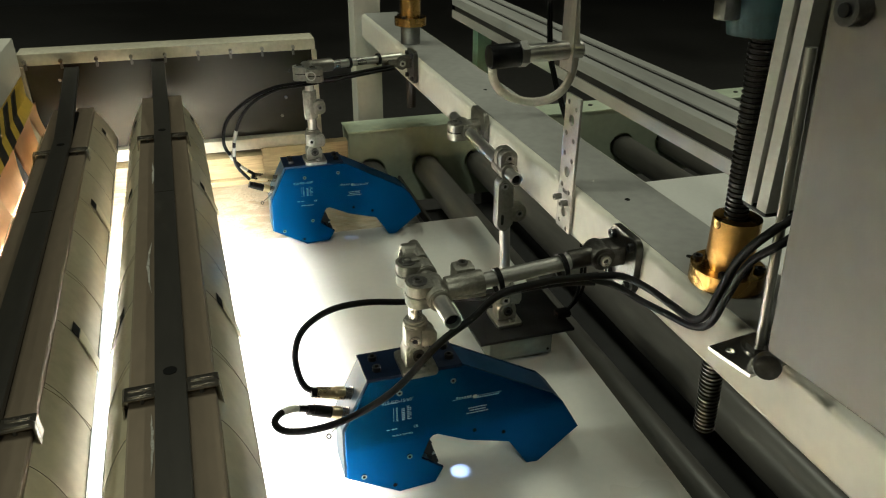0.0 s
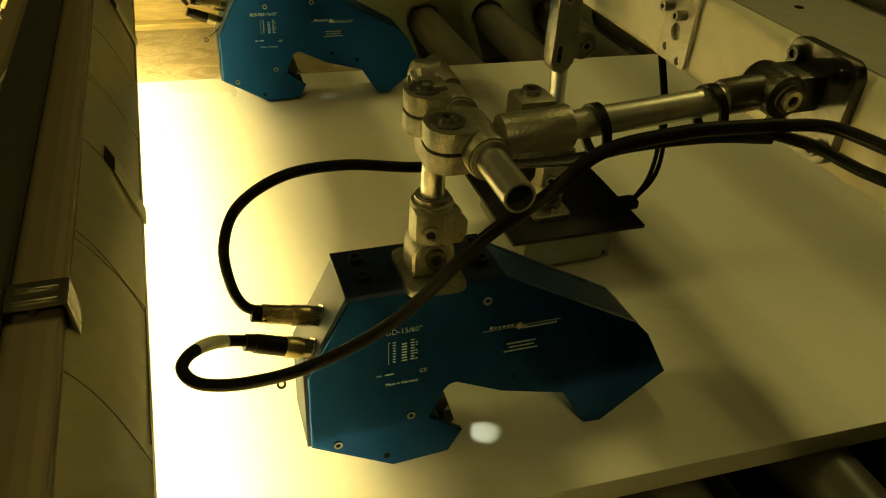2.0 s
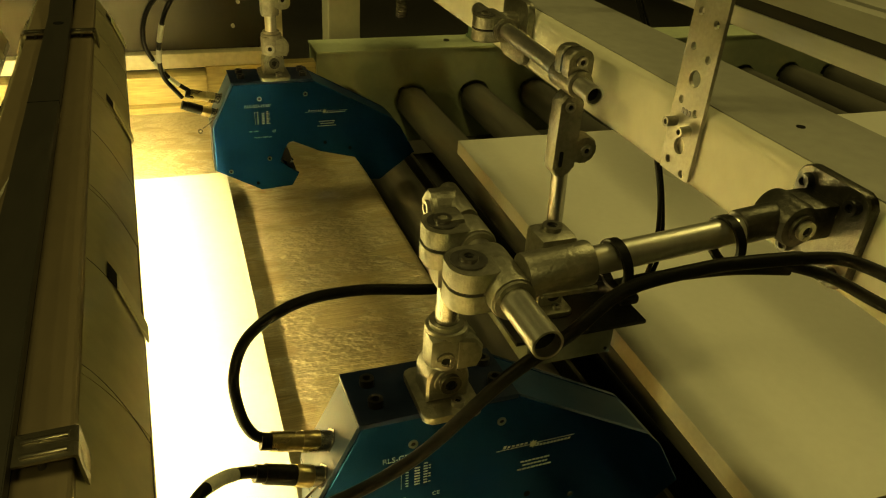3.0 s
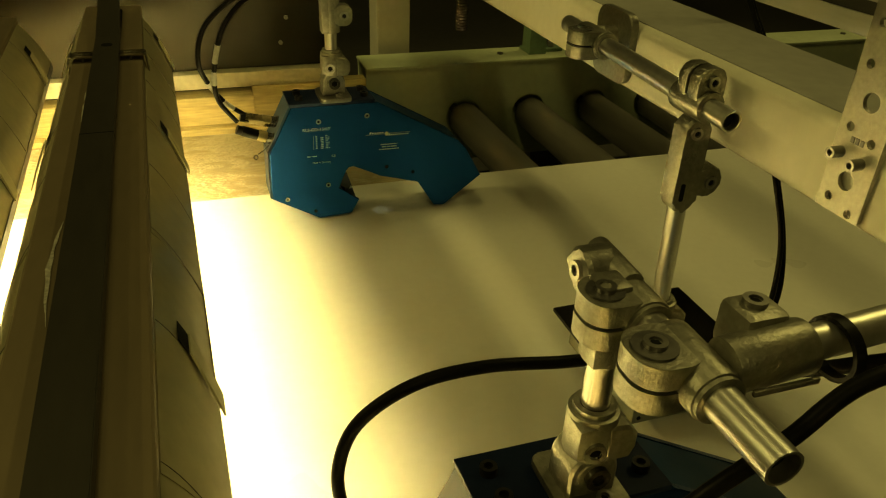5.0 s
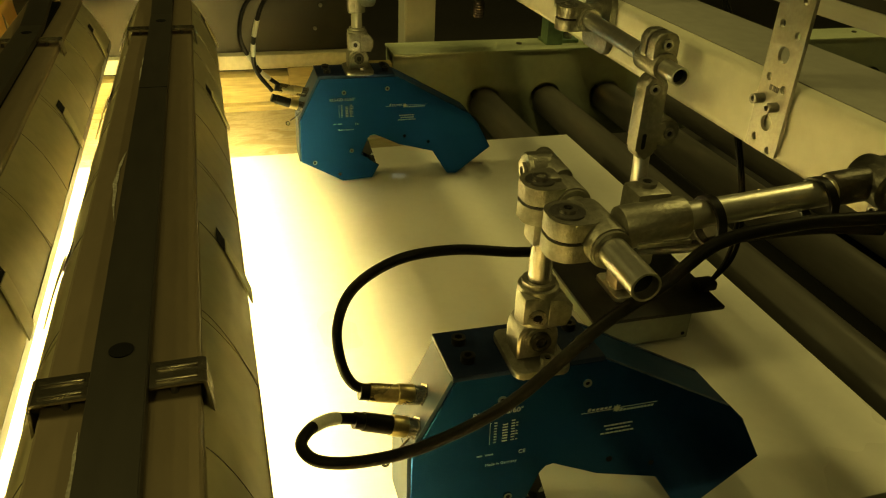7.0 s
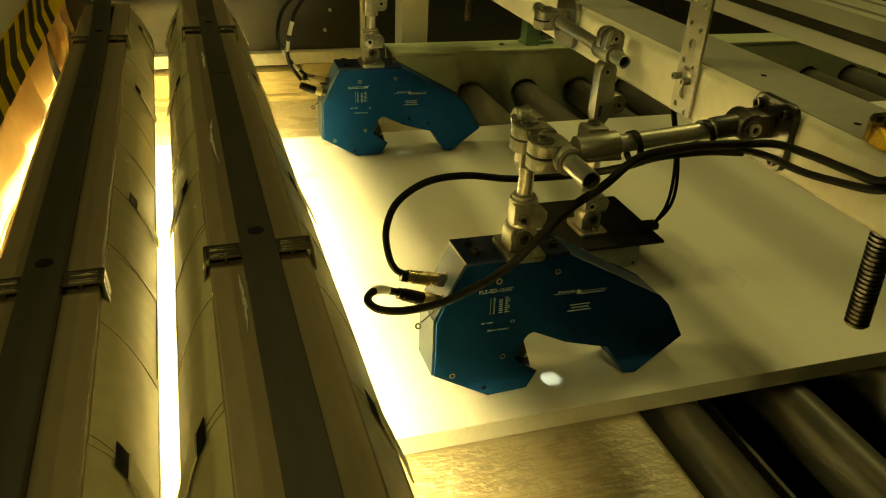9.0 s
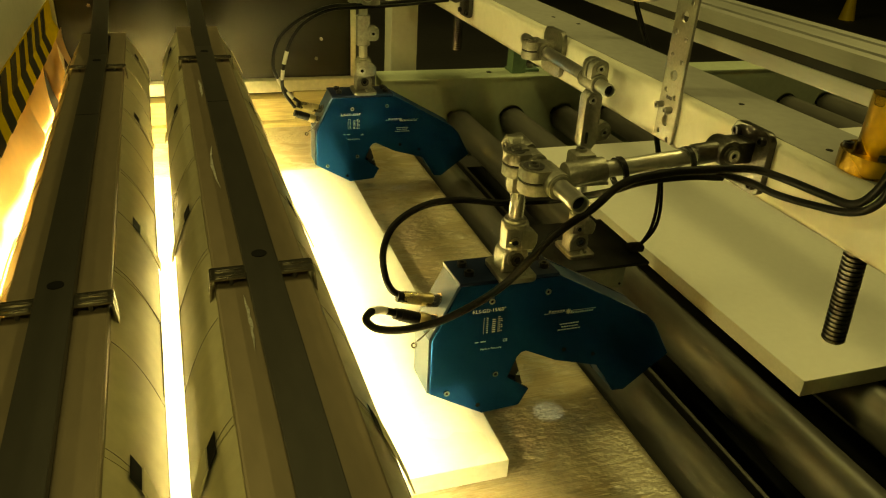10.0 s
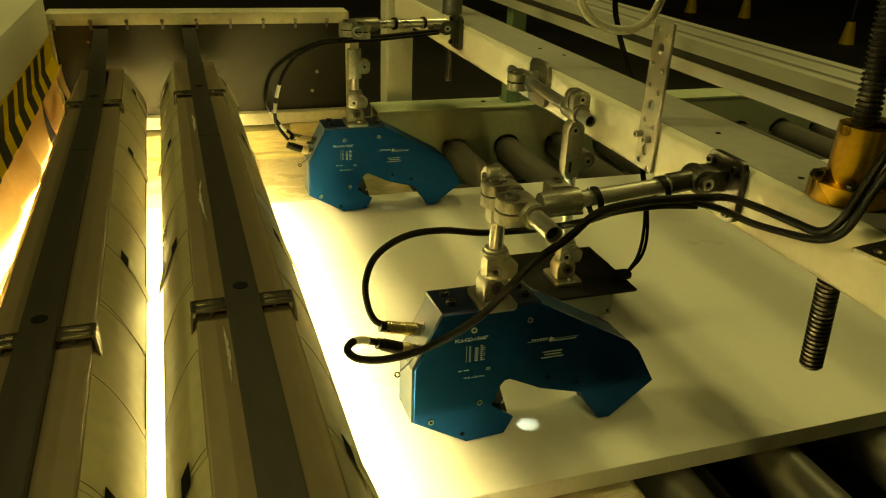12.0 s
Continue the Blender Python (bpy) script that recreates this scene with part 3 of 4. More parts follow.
# ---- cross beam and its frame ----
def cross_beam():
    t = thing("cross_beam", "cream painted square steel beam across the conveyor", "beam")
    part("tube", prism(rounded(0.125, 0.203, 0.2085, 0.2575, 0.0075), -0.95, 0.985, "y"), M_PAINT, t)
    # Thin strip that sets the beam's top greyer and darker than its sides.
    part("top_face", box(0.1315, 0.1965, -0.9499, 0.9849, 0.2570, 0.2580), M_BEAMTOP, t, "dull grey top face")
    for x, y in ((0.165, 0.395), (0.178, 0.352), (0.160, 0.02), (0.150, -0.09)):
        part("tapped_hole", cyl((x, y, 0.2574), (x, y, 0.2584), 0.0025, 10), M_HOLE, t)


cross_beam()


def frame_post():
    t = link_mesh("frame_post", box(0.110, 0.165, 0.99, 1.045, FLOOR_Z, 0.62, 0.004), M_PAINT)
    tagged(t, "cream painted steel frame post behind the beam", "post")
    t = link_mesh("frame_post", box(0.125, 0.203, -1.03, -0.955, FLOOR_Z, 0.62, 0.004), M_PAINT)
    tagged(t, "cream painted steel frame post behind the beam", "post")


frame_post()


def extrusion(name, label, axis, c0, d0, d1, w, h):
    """A T-slot aluminium section with grooves on all four sides."""
    g, dpt, lip = (0.0050, 0.0080, 0.0024) if w > 0.03 else (0.0024, 0.0065, 0.0013)
    u0, v0 = c0
    u1, v1 = u0 + w, v0 + h
    mu, mv = (u0 + u1) / 2, (v0 + v1) / 2

    def side(a, b, n, cs):
        out = []
        for c in cs:
            f = (Vector(b) - Vector(a)).normalized()
            p = Vector(a) + f * c
            nn = Vector(n)
            out += [p - f * g, p - f * g + nn * lip, p - f * g * 1.9 + nn * lip, p - f * g * 1.9 + nn * dpt, p + f * g * 1.9 + nn * dpt, p + f * g * 1.9 + nn * lip, p + f * g + nn * lip, p + f * g]
        return [Vector(a)] + out
    hs = (h / 2,) if h < 0.06 else (h / 4, 3 * h / 4)
    ws = (w / 2,) if w < 0.06 else (w / 4, 3 * w / 4)
    poly = side((u0, v0), (u1, v0), (0, 1), ws) + side((u1, v0), (u1, v1), (-1, 0), hs) + side((u1, v1), (u0, v1), (0, -1), ws) + side((u0, v1), (u0, v0), (1, 0), hs)
    t = thing(name, label, "aluminium profile")
    part("section", prism([tuple(p) for p in poly], d0, d1, axis), M_EXTR, t, smooth=False)
    for d in (d0 - 0.0025, d1):
        part("end_cap", prism(rounded(u0, u1, v0, v1, 0.002), d, d + 0.0025, axis), M_BLACKPLATE, t, "black plastic end cap")
    return t


rail = extrusion("profile_rail", "slotted aluminium profile rail parallel to the beam", "y", (0.300, 0.249), -0.95, 0.945, 0.080, 0.040)
# Dark strips laid in the slots to stand for their shade.
part("slot_shade", box(0.3035, 0.3060, -0.94, 0.94, 0.2605, 0.2775), M_BAR, rail, "added dark strip for the shade in the slot")
for x in (0.320, 0.360):
    part("slot_shade", box(x - 0.0085, x + 0.0085, -0.94, 0.94, 0.2830, 0.2855), M_BAR, rail, "added dark strip for the shade in the slot")
extrusion("profile_upright", "upright slotted aluminium profile beside the lead screw", "z", (0.122, -0.187), 0.340, 0.75, 0.024, 0.022)


LEAN = pose(0, -0.139, 0.14, -4.0) @ pose(0, 0.139, -0.14)


def lead_screw(x, y, z0, z1, nut_z, label, r=0.0095, lean=None):
    t = thing("lead_screw", label, "lead screw")
    bm = bmesh.new()
    seg, pitch, rings = 18, 0.0034, []
    n = int((z1 - z0) / pitch)
    prof = []
    for i in range(n):
        z = z0 + i * pitch
        prof += [(r * 0.80, z), (r * 0.80, z + pitch * 0.38), (r, z + pitch * 0.52), (r, z + pitch * 0.86)]
    turns = [(rr, z, 0) for rr, z in prof]
    for rr, z, _ in turns:
        rings.append([bm.verts.new((x + rr * math.cos(2 * math.pi * k / seg), y + rr * math.sin(2 * math.pi * k / seg), z + pitch * 0.10 * math.sin(2 * math.pi * k / seg))) for k in range(seg)])
    for u, v in zip(rings, rings[1:]):
        for k in range(seg):
            bm.faces.new((u[k], u[(k + 1) % seg], v[(k + 1) % seg], v[k]))
    bm.faces.new(rings[0]), bm.faces.new(rings[-1])
    if lean is not None:
        bm.transform(lean)
    part("thread", bm, M_SCREW, t, "dark greased trapezoidal thread", smooth=False)
    if lean is not None:
        y += (nut_z + 0.02 - 0.14) * math.tan(radians(4.0))
    nut = part("nut", hollow((x, y, nut_z + 0.012), (x, y, nut_z + 0.050), 0.0165, 0.0080, 32), M_BRASS, t, "brass nut")
    part("nut_flange", hollow((x, y, nut_z), (x, y, nut_z + 0.0125), 0.0258, 0.017, 36), M_BRASS, t, "brass flange")
    for k in range(4):
        a = radians(45 + 90 * k)
        socket_bolt(t, (x + 0.0211 * math.cos(a), y + 0.0211 * math.sin(a), nut_z + 0.0125), (0, 0, 1), 0.0036, 0.003, M_BLACKBOLT)
    if nut_z > 0.26:
        part("spacer", hollow((x, y, 0.2582), (x, y, nut_z), 0.016, 0.006, 28), M_STEEL, t, "steel spacer ring")
    return t


lead_screw(0.153, -0.139, 0.130, 0.436, 0.2582, "dark lead screw with a brass flanged nut on the beam", 0.0082, LEAN)
lead_screw(0.146, 0.696, 0.150, 0.60, 0.288, "lead screw with a brass flanged nut at the beam's far end", 0.0078)


def screw_drive():
    t = thing("screw_drive", "teal bearing block under a pale top plate", "bearing block", LEAN)
    part("bearing", cyl((0.153, -0.137, 0.430), (0.153, -0.137, 0.466), 0.021, 28, r2=0.026), M_TEAL, t, "teal painted bearing")
    part("lug", box(0.119, 0.131, -0.143, -0.131, 0.440, 0.456, 0.002), M_BOLT, t)
    part("top_plate", box(0.080, 0.42, -0.163, -0.05, 0.467, 0.52, 0.003), M_PAINT, t)


screw_drive()


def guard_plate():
    t = thing("guard_plate", "large pale guard plate beside the lead screw, coloured dark for its shade", "guard", LEAN)
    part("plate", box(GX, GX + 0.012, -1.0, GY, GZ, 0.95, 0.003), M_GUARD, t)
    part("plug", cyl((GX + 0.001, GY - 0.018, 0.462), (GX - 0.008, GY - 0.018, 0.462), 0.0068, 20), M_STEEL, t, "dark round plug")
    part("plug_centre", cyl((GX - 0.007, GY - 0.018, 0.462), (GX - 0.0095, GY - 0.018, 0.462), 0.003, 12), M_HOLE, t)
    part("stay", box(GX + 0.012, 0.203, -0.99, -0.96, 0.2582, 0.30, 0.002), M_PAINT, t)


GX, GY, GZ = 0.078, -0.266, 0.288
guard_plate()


def rod_bracket():
    t = thing("rod_bracket", "small steel plate with an upright guide rod on the beam", "bracket")
    outer = [(0.089, -0.200), (0.095, -0.232), (0.150, -0.224), (0.146, -0.192)]
    holes = [circle(0.099, -0.208, 0.003), circle(0.104, -0.225, 0.003), circle(0.137, -0.200, 0.003)]
    part("plate", holed(outer, holes, 0.2582, 0.2607, "z"), M_BOLT, t, "dull steel plate with holes")
    part("rod", cyl((0.118, -0.211, 0.258), (0.118, -0.197, 0.44), 0.0030, 16), M_ROD, t, "bright guide rod")
    part("nut", cyl((0.118, -0.211, 0.258), (0.118, -0.211, 0.264), 0.0085, 6), M_BOLT, t)
    part("washer", cyl((0.118, -0.211, 0.2605), (0.118, -0.211, 0.2620), 0.011, 20), M_BOLT, t)
    part("knob", cyl((0.094, -0.243, 0.277), (0.089, -0.249, 0.2785), 0.0076, 20, bev=0.0015), M_STEEL, t, "dark round knob")
    part("knob_stem", cyl((0.112, -0.224, 0.260), (0.094, -0.243, 0.277), 0.004, 10), M_STEEL, t)


rod_bracket()


def hole_strap():
    t = thing("hole_strap", "galvanised perforated strap screwed upright to the beam", "strap")
    outer = rounded(0.0515, 0.0795, 0.2135, 0.343, 0.002)
    holes = []
    for z in (0.2315, 0.2715, 0.3205):
        holes.append(circle(0.0655, z, 0.0049, 18))
    for z in (0.219, 0.256, 0.2865, 0.3055, 0.3345):
        holes += [circle(0.0585, z - 0.0025, 0.0024, 10), circle(0.0728, z + 0.0015, 0.0024, 10)]
    part("strap", holed(outer, holes, 0.1215, 0.1238, "x"), M_STRAP, t, "dull galvanised strap with rows of holes")
    socket_bolt(t, (0.1215, 0.0605, 0.2425), (-1, 0, 0), 0.0030, 0.007)
    socket_bolt(t, (0.1215, 0.0738, 0.2440), (-1, 0, 0), 0.0030, 0.007)
    for k in range(3):
        part("stamped_mark", box(0.1211, 0.1216, 0.0620 + 0.003 * k, 0.0640 + 0.003 * k, 0.2505, 0.2535), M_STEEL, t)


hole_strap()


def photo_sensor():
    t = thing("photo_sensor", "black and metal barrel photo sensor on a hanging strip", "sensor")
    part("head", cyl((0.052, 0.095, 0.374), (0.080, 0.095, 0.375), 0.0105, 24, bev=0.001), M_BLACKPLATE, t, "black sensor head")
    part("nut", cyl((0.080, 0.095, 0.375), (0.087, 0.095, 0.375), 0.0115, 6), M_BOLT, t)
    part("barrel", cyl((0.087, 0.095, 0.375), (0.140, 0.095, 0.376), 0.0080, 24), M_ROD, t, "bright metal barrel")
    part("holder", box(0.1265, 0.1285, 0.084, 0.108, 0.358, 0.62, 0.0006), M_ALU, t, "pale hanging strip")
    line = smooth_line([(0.055, 0.094, 0.366), (0.058, 0.094, 0.352), (0.070, 0.094, 0.340), (0.090, 0.094, 0.332), (0.112, 0.094, 0.333), (0.128, 0.094, 0.345), (0.134, 0.094, 0.370), (0.130, 0.094, 0.43), (0.122, 0.094, 0.62)], 16)
    part("conduit", sweep(line, 0.0038, 12, ribs=0.08), M_HOSE, t, "pale ribbed conduit")


photo_sensor()


# ---- sensors ----
OUT = [(-0.085, 0.128), (-0.1090, 0.082), (-0.1100, 0.031), (-0.0625, 0.0035), (-0.0280, 0.0055), (-0.0195, 0.0205), (-0.0415, 0.0360),
       (-0.0335, 0.0555), (-0.0300, 0.0595), (-0.0250, 0.0605), (0.0040, 0.0455), (0.0460, 0.0345), (0.0650, 0.0035), (0.0765, 0.0025), (0.1185, 0.0345), (0.1000, 0.068), (0.0900, 0.0785), (0.0010, 0.1275)]
DEPTH = 0.042


def gloss_sensor(m, label, printed=True):
    t = thing("gloss_sensor", label, "sensor", m, group="blue measuring sensors")
    part("front_plate", prism(OUT, 0.0, 0.004, bev=0.0005), M_BLUE, t, "blue anodised front plate", smooth=False)
    part("back_plate", prism(OUT, DEPTH - 0.004, DEPTH, bev=0.0005), M_BLUE, t, "blue anodised back plate", smooth=False)
    # core: follows the outline, drawn in a little
    top = [(-0.0848, 0.1275), (-0.1085, 0.082), (-0.1095, 0.0312), (-0.0625, 0.0042), (-0.0285, 0.0062), (-0.0272, 0.012), (-0.0430, 0.0365), (-0.0345, 0.0562), (-0.0255, 0.0612),
           (0.0040, 0.0462), (0.0463, 0.0352), (0.0653, 0.0042), (0.0762, 0.0032), (0.1180, 0.0345), (0.0997, 0.068), (0.0897, 0.0782), (0.0008, 0.1272)]
    part("core", prism(top, 0.004, DEPTH - 0.004), M_BLUESIDE, t, smooth=False)
    part("optic_block", prism([(-0.0405, 0.0365), (-0.0285, 0.0285), (-0.0275, 0.0130), (-0.0215, 0.0205), (-0.0300, 0.0480), (-0.0345, 0.0500)], 0.010, DEPTH - 0.0045), M_INNER, t, "black optic block")
    part("lens", cyl((-0.0262, 0.0098, 0.0315), (-0.0262, 0.0088, 0.0315), 0.0022, 3), M_PRINT, t)
    n = Vector((-0.046, 0, 0.024)).normalized()
    # end plates on the cable side
    part("end_plate", prism([(-0.0855, 0.1275), (-0.0875, 0.1283), (-0.1110, 0.0828), (-0.1093, 0.0818)], 0.0015, DEPTH - 0.0015), M_ENDBLUE, t, "grey-blue anodised end plate", smooth=False)
    part("end_plate", prism([(-0.1093, 0.0816), (-0.1112, 0.0818), (-0.1120, 0.0315), (-0.1100, 0.0312)], 0.0015, DEPTH - 0.0015), M_ENDBLUE, t, smooth=False)
    part("top_plate", box(-0.0875, -0.0010, -0.001, DEPTH + 0.001, 0.1280, 0.1312, 0.0005), M_NAVY, t, "dark blue mounting plate")
    for x, y in ((-0.0755, 0.012), (-0.0755, 0.030), (-0.0095, 0.012), (-0.0095, 0.030)):
        socket_bolt(t, (x, y, 0.1312), (0, 0, 1), 0.0040, 0.0042, M_BLACKBOLT)
    for x, z in ((-0.0590, 0.1115), (-0.0095, 0.1140), (-0.0520, 0.0415), (-0.0950, 0.0295)):
        part("screw", hollow((x, 0.0004, z), (x, -0.0007, z), 0.0026, 0.0012, 14), M_BOLT, t)
        part("screw_recess", cyl((x, 0.0004, z), (x, -0.0003, z), 0.0015, 6), M_HOLE, t)
    for x, z in ((0.0110, 0.0555), (0.0400, 0.0465), (-0.0665, 0.0125)):
        part("pin_hole", cyl((x, 0.0004, z), (x, -0.0002, z), 0.0020, 12), M_HOLE, t)
    for k in range(4):
        p = Vector((-0.1035 - 0.002 * k, 0.008, 0.094 - 0.0045 * k))
        part("plate_hole", cyl(p, p + n * 0.0016, 0.0011, 8), M_HOLE, t)
    # printing

    def at(x, z):
        return Matrix.Translation((x, -0.0002, z)) @ pose(0, 0, 0, 90, 0, 0)
    if printed:
        lettering("RLS-GD-15/60°", 0.0046, at(-0.0755, 0.1020), M_PRINT, t)
        lettering("CE", 0.0036, at(-0.0475, 0.0725), M_PRINT, t)
        lettering("Made in Germany", 0.0026, at(-0.0670, 0.0668), M_PRINT, t)

    def bar(x0, x1, z0, z1, mat=M_PRINT):
        part("print_bar", box(x0, x1, -0.00025, 0.0002, z0, z1), mat, t)

    def slant_bar(x, w, z0, z1):
        lean = (z1 - z0) * 0.35
        part("print_bar", prism([(x, z0), (x + w, z0), (x + w + lean, z1), (x + lean, z1)], -0.00025, 0.0002), M_PRINT, t)
    for i in range(8):
        z = 0.0968 - i * 0.0019
        bar(-0.0628, -0.0612, z - 0.0006, z)
        bar(-0.0578, -0.0548, z - 0.0007, z) if i else None
        bar(-0.0528, -0.0506, z - 0.0006, z)
        bar(-0.0500, -0.0488, z - 0.0006, z) if i % 3 else None
    bar(-0.0652, -0.0650, 0.0820, 0.0968), bar(-0.0652, -0.0642, 0.0966, 0.0968)
    bar(-0.0720, -0.0690, 0.0744, 0.0752), bar(-0.0672, -0.0625, 0.0744, 0.0752)
    # maker's mark as plain shapes: two strokes, slanted word bars and a rayed disc
    bar(-0.0110, 0.0085, 0.0927, 0.0929), bar(0.0138, 0.0370, 0.0931, 0.0933)
    for k in range(6):
        slant_bar(-0.0072 + 0.0026 * k, 0.0016, 0.0937, 0.0949 if k else 0.0956)
    for k in range(10):
        slant_bar(0.0132 + 0.0022 * k, 0.0013, 0.0906, 0.0918 if k else 0.0925)
    part("print_disc", cyl((0.0112, 0.0002, 0.0929), (0.0112, -0.0003, 0.0929), 0.0018, 16), M_SUN, t)
    for k in range(8):
        a = math.pi * k / 4
        p, q = [Vector((0.0112 + r * math.cos(a), -0.0001, 0.0929 + r * math.sin(a))) for r in (0.0016, 0.0027)]
        part("print_ray", cyl(p, q, 0.00028, 6), M_SUN, t)
    for x0, x1, z in ((0.0045, 0.0225, 0.0812), (0.0060, 0.0215, 0.0785), (0.0030, 0.0240, 0.0758)):
        x = x0
        while x < x1:
            w = 0.0012 + 0.0016 * ((x * 7919) % 1)
            bar(x, min(x + w, x1), z - 0.0005, z + 0.0004)
            x += w + 0.0005
    # cable sockets
    for y, z, d in ((0.020, 0.1065, (-1, 0, 0.25)), (0.009, 0.0935, (-1, -0.05, 0.40))):
        x = -0.085 - (0.128 - z) * 0.5217
        p, d = Vector((x, y, z)), Vector(d).normalized()
        s = part("socket", cyl(p - n * 0.001, p + n * 0.003, 0.0068, 6), M_BOLT, t)
        part("thread_ring", cyl(p, p + d * 0.010, 0.0054, 18), M_BOLT, s)
        part("plug", cyl(p + d * 0.008, p + d * 0.017, 0.0058, 14, bev=0.0005), M_PLUG, t, "knurled brass-toned cable plug")
        part("plug_sleeve", cyl(p + d * 0.017, p + d * 0.033, 0.0052, 16), M_PLUG if y > 0.01 else M_CABLE, t)
        part("boot", cyl(p + d * 0.032, p + d * 0.038, 0.0046, 14), M_CABLE, t)
    # chain with a ring lug
    line = smooth_line([(-0.098, 0.014, 0.104), (-0.104, 0.010, 0.092), (-0.113, 0.008, 0.084), (-0.120, 0.006, 0.080)], 5)
    part("cap_chain", sweep(line, 0.0006, 6), M_BOLT, t)
    part("ring_lug", hollow((-0.1225, 0.005, 0.0775), (-0.1225, 0.0062, 0.0768), 0.0026, 0.0013, 14), M_BOLT, t)
    return t


gloss_sensor(pose(0, -0.0045, 0.115, -4.0) @ pose(0, 0, -0.115), "blue gloss sensor with white print hanging over the panels")
gloss_sensor(pose(-0.006, 0.5205, 0), "blue gloss sensor with white print hanging farther along the beam")


# ---- clamps and arms ----
def swivel_foot(t, x, y, z):
    """A square foot with a bolt, two ears and a tilted clamp that takes an upright rod."""
    part("foot", prism(rounded(x - 0.0155, x + 0.0155, y - 0.020, y + 0.020, 0.004), z, z + 0.0042, "z", bev=0.0006), M_CAST, t, "cast square foot")
    socket_bolt(t, (x + 0.004, y - 0.013, z + 0.0042), (0, 0, 1), 0.0036, 0.003)
    ear = [(x - 0.0112, z + 0.004), (x + 0.0112, z + 0.004)] + [(x + 0.0112 * math.cos(radians(a)), z + 0.0165 + 0.0112 * math.sin(radians(a))) for a in range(0, 181, 20)]
    e = part("knuckle", prism(ear, y - 0.0085, y + 0.0105, bev=0.0012), M_CAST, t, "cast swivel knuckle")
    part("bolt_boss", cyl((x, y - 0.008, z + 0.0165), (x, y - 0.0098, z + 0.0165), 0.0078, 20), M_CAST, e)
    socket_bolt(t, (x, y - 0.0098, z + 0.0165), (0, -1, 0), 0.0056, 0.0026, M_CASTDARK)
    c = part("rod_clamp", cyl((x, y, z + 0.024), (x, y, z + 0.046), 0.0108, 24, bev=0.0012), M_CAST, t, "cast split rod clamp")
    part("clamp_cheek", box(x - 0.0112, x + 0.0035, y - 0.0108, y + 0.003, z + 0.0275, z + 0.044, 0.0022), M_CAST, c)
    lug = [(x + 0.002, z + 0.0235), (x + 0.014, z + 0.0235), (x + 0.0165, z + 0.029), (x + 0.0165, z + 0.036), (x + 0.012, z + 0.041), (x + 0.002, z + 0.043)]
    part("clamp_lug", prism(lug, y - 0.0105, y - 0.0022, bev=0.0014), M_CAST, c)
    part("clamp_lug", prism(lug, y - 0.0008, y + 0.0065, bev=0.0014), M_CAST, c)
    socket_bolt(t, (x - 0.0035, y - 0.0108, z + 0.032), (-0.15, -1, 0), 0.0048, 0.0018, M_BOLT)
    part("clamp_rim", hollow((x, y, z + 0.045), (x, y, z + 0.0485), 0.0088, 0.0026, 24), M_CAST, c)


def split_ear(t, parent, c, w, d, h, bolt=True):
    """Two rounded cheeks, one above the other with a slot, to the -x side of c, and a bolt from above."""
    x, y, z = c
    shape = rounded(x - w, x + 0.002, y - d / 2, y + d / 2, d * 0.42, 12)
    part("ear", prism(shape, z + 0.0007, z + h / 2, "z", bev=0.0012), M_CAST, parent, smooth=False)
    part("ear", prism(shape, z - h / 2, z - 0.0009, "z", bev=0.0012), M_CAST, parent, smooth=False)
    part("slot", prism(rounded(x - w + 0.002, x, y - d / 2 + 0.002, y + d / 2 - 0.002, d * 0.3), z - 0.001, z + 0.0008, "z"), M_HOLE, parent)
    if bolt:
        part("washer", cyl((x - w * 0.58, y, z + h / 2 - 0.001), (x - w * 0.58, y, z + h / 2 + 0.0009), d * 0.33, 18), M_STEEL, parent)
        socket_bolt(t, (x - w * 0.58, y, z + h / 2 + 0.0006), (0, 0, 1), 0.0040, 0.0020)


def cross_clamp(t, c, length, name="cross_clamp"):
    """A sleeve along y with split ears."""
    x, y, z = c
    s = part(name, cyl((x, y - length / 2, z), (x, y + length / 2, z), 0.0098, 24, bev=0.0012), M_CAST, t, "cast cross clamp")
    part("rim", hollow((x, y - length / 2 - 0.0016, z), (x, y - length / 2 + 0.001, z), 0.0088, 0.0024, 24), M_CAST, s)
    return s


def beam_flange(t, x, y, z, arm):
    """Plate on the beam with a swivel knuckle."""
    part("flange", prism(rounded(y - 0.024, y + 0.018, z - 0.030, z + 0.018, 0.006), 0.1185, 0.1245, "x", bev=0.0008), M_CASTDARK, t, "cast flange on the beam")
    for dy, dz in ((-0.017, 0.011), (0.011, 0.011), (-0.017, -0.023), (0.011, -0.023)):
        socket_bolt(t, (0.1185, y + dy, z + dz), (-1, 0, 0), 0.0036, 0.004, M_BLACKBOLT)
    k = part("knuckle", cyl((x, y - 0.0105, z), (x, y + 0.010, z), 0.0102, 26, bev=0.002), M_CASTDARK, t, "cast swivel knuckle")
    part("knuckle_web", box(x, 0.1190, y - 0.010, y + 0.010, z - 0.0085, z + 0.0085, 0.002), M_CASTDARK, k)
    part("boss", cyl((x, y - 0.010, z), (x, y - 0.0122, z), 0.0066, 20), M_CASTDARK, k)
    socket_bolt(t, (x, y - 0.0122, z), (0, -1, 0), 0.0046, 0.0024)
    a = Vector(arm)
    d = (a - Vector((x, y, z))).normalized()
    p = Vector((x, y, z))
    part("arm_socket", cyl(p + d * 0.006, p + d * 0.026, 0.0080, 22, bev=0.001), M_CASTDARK, k)


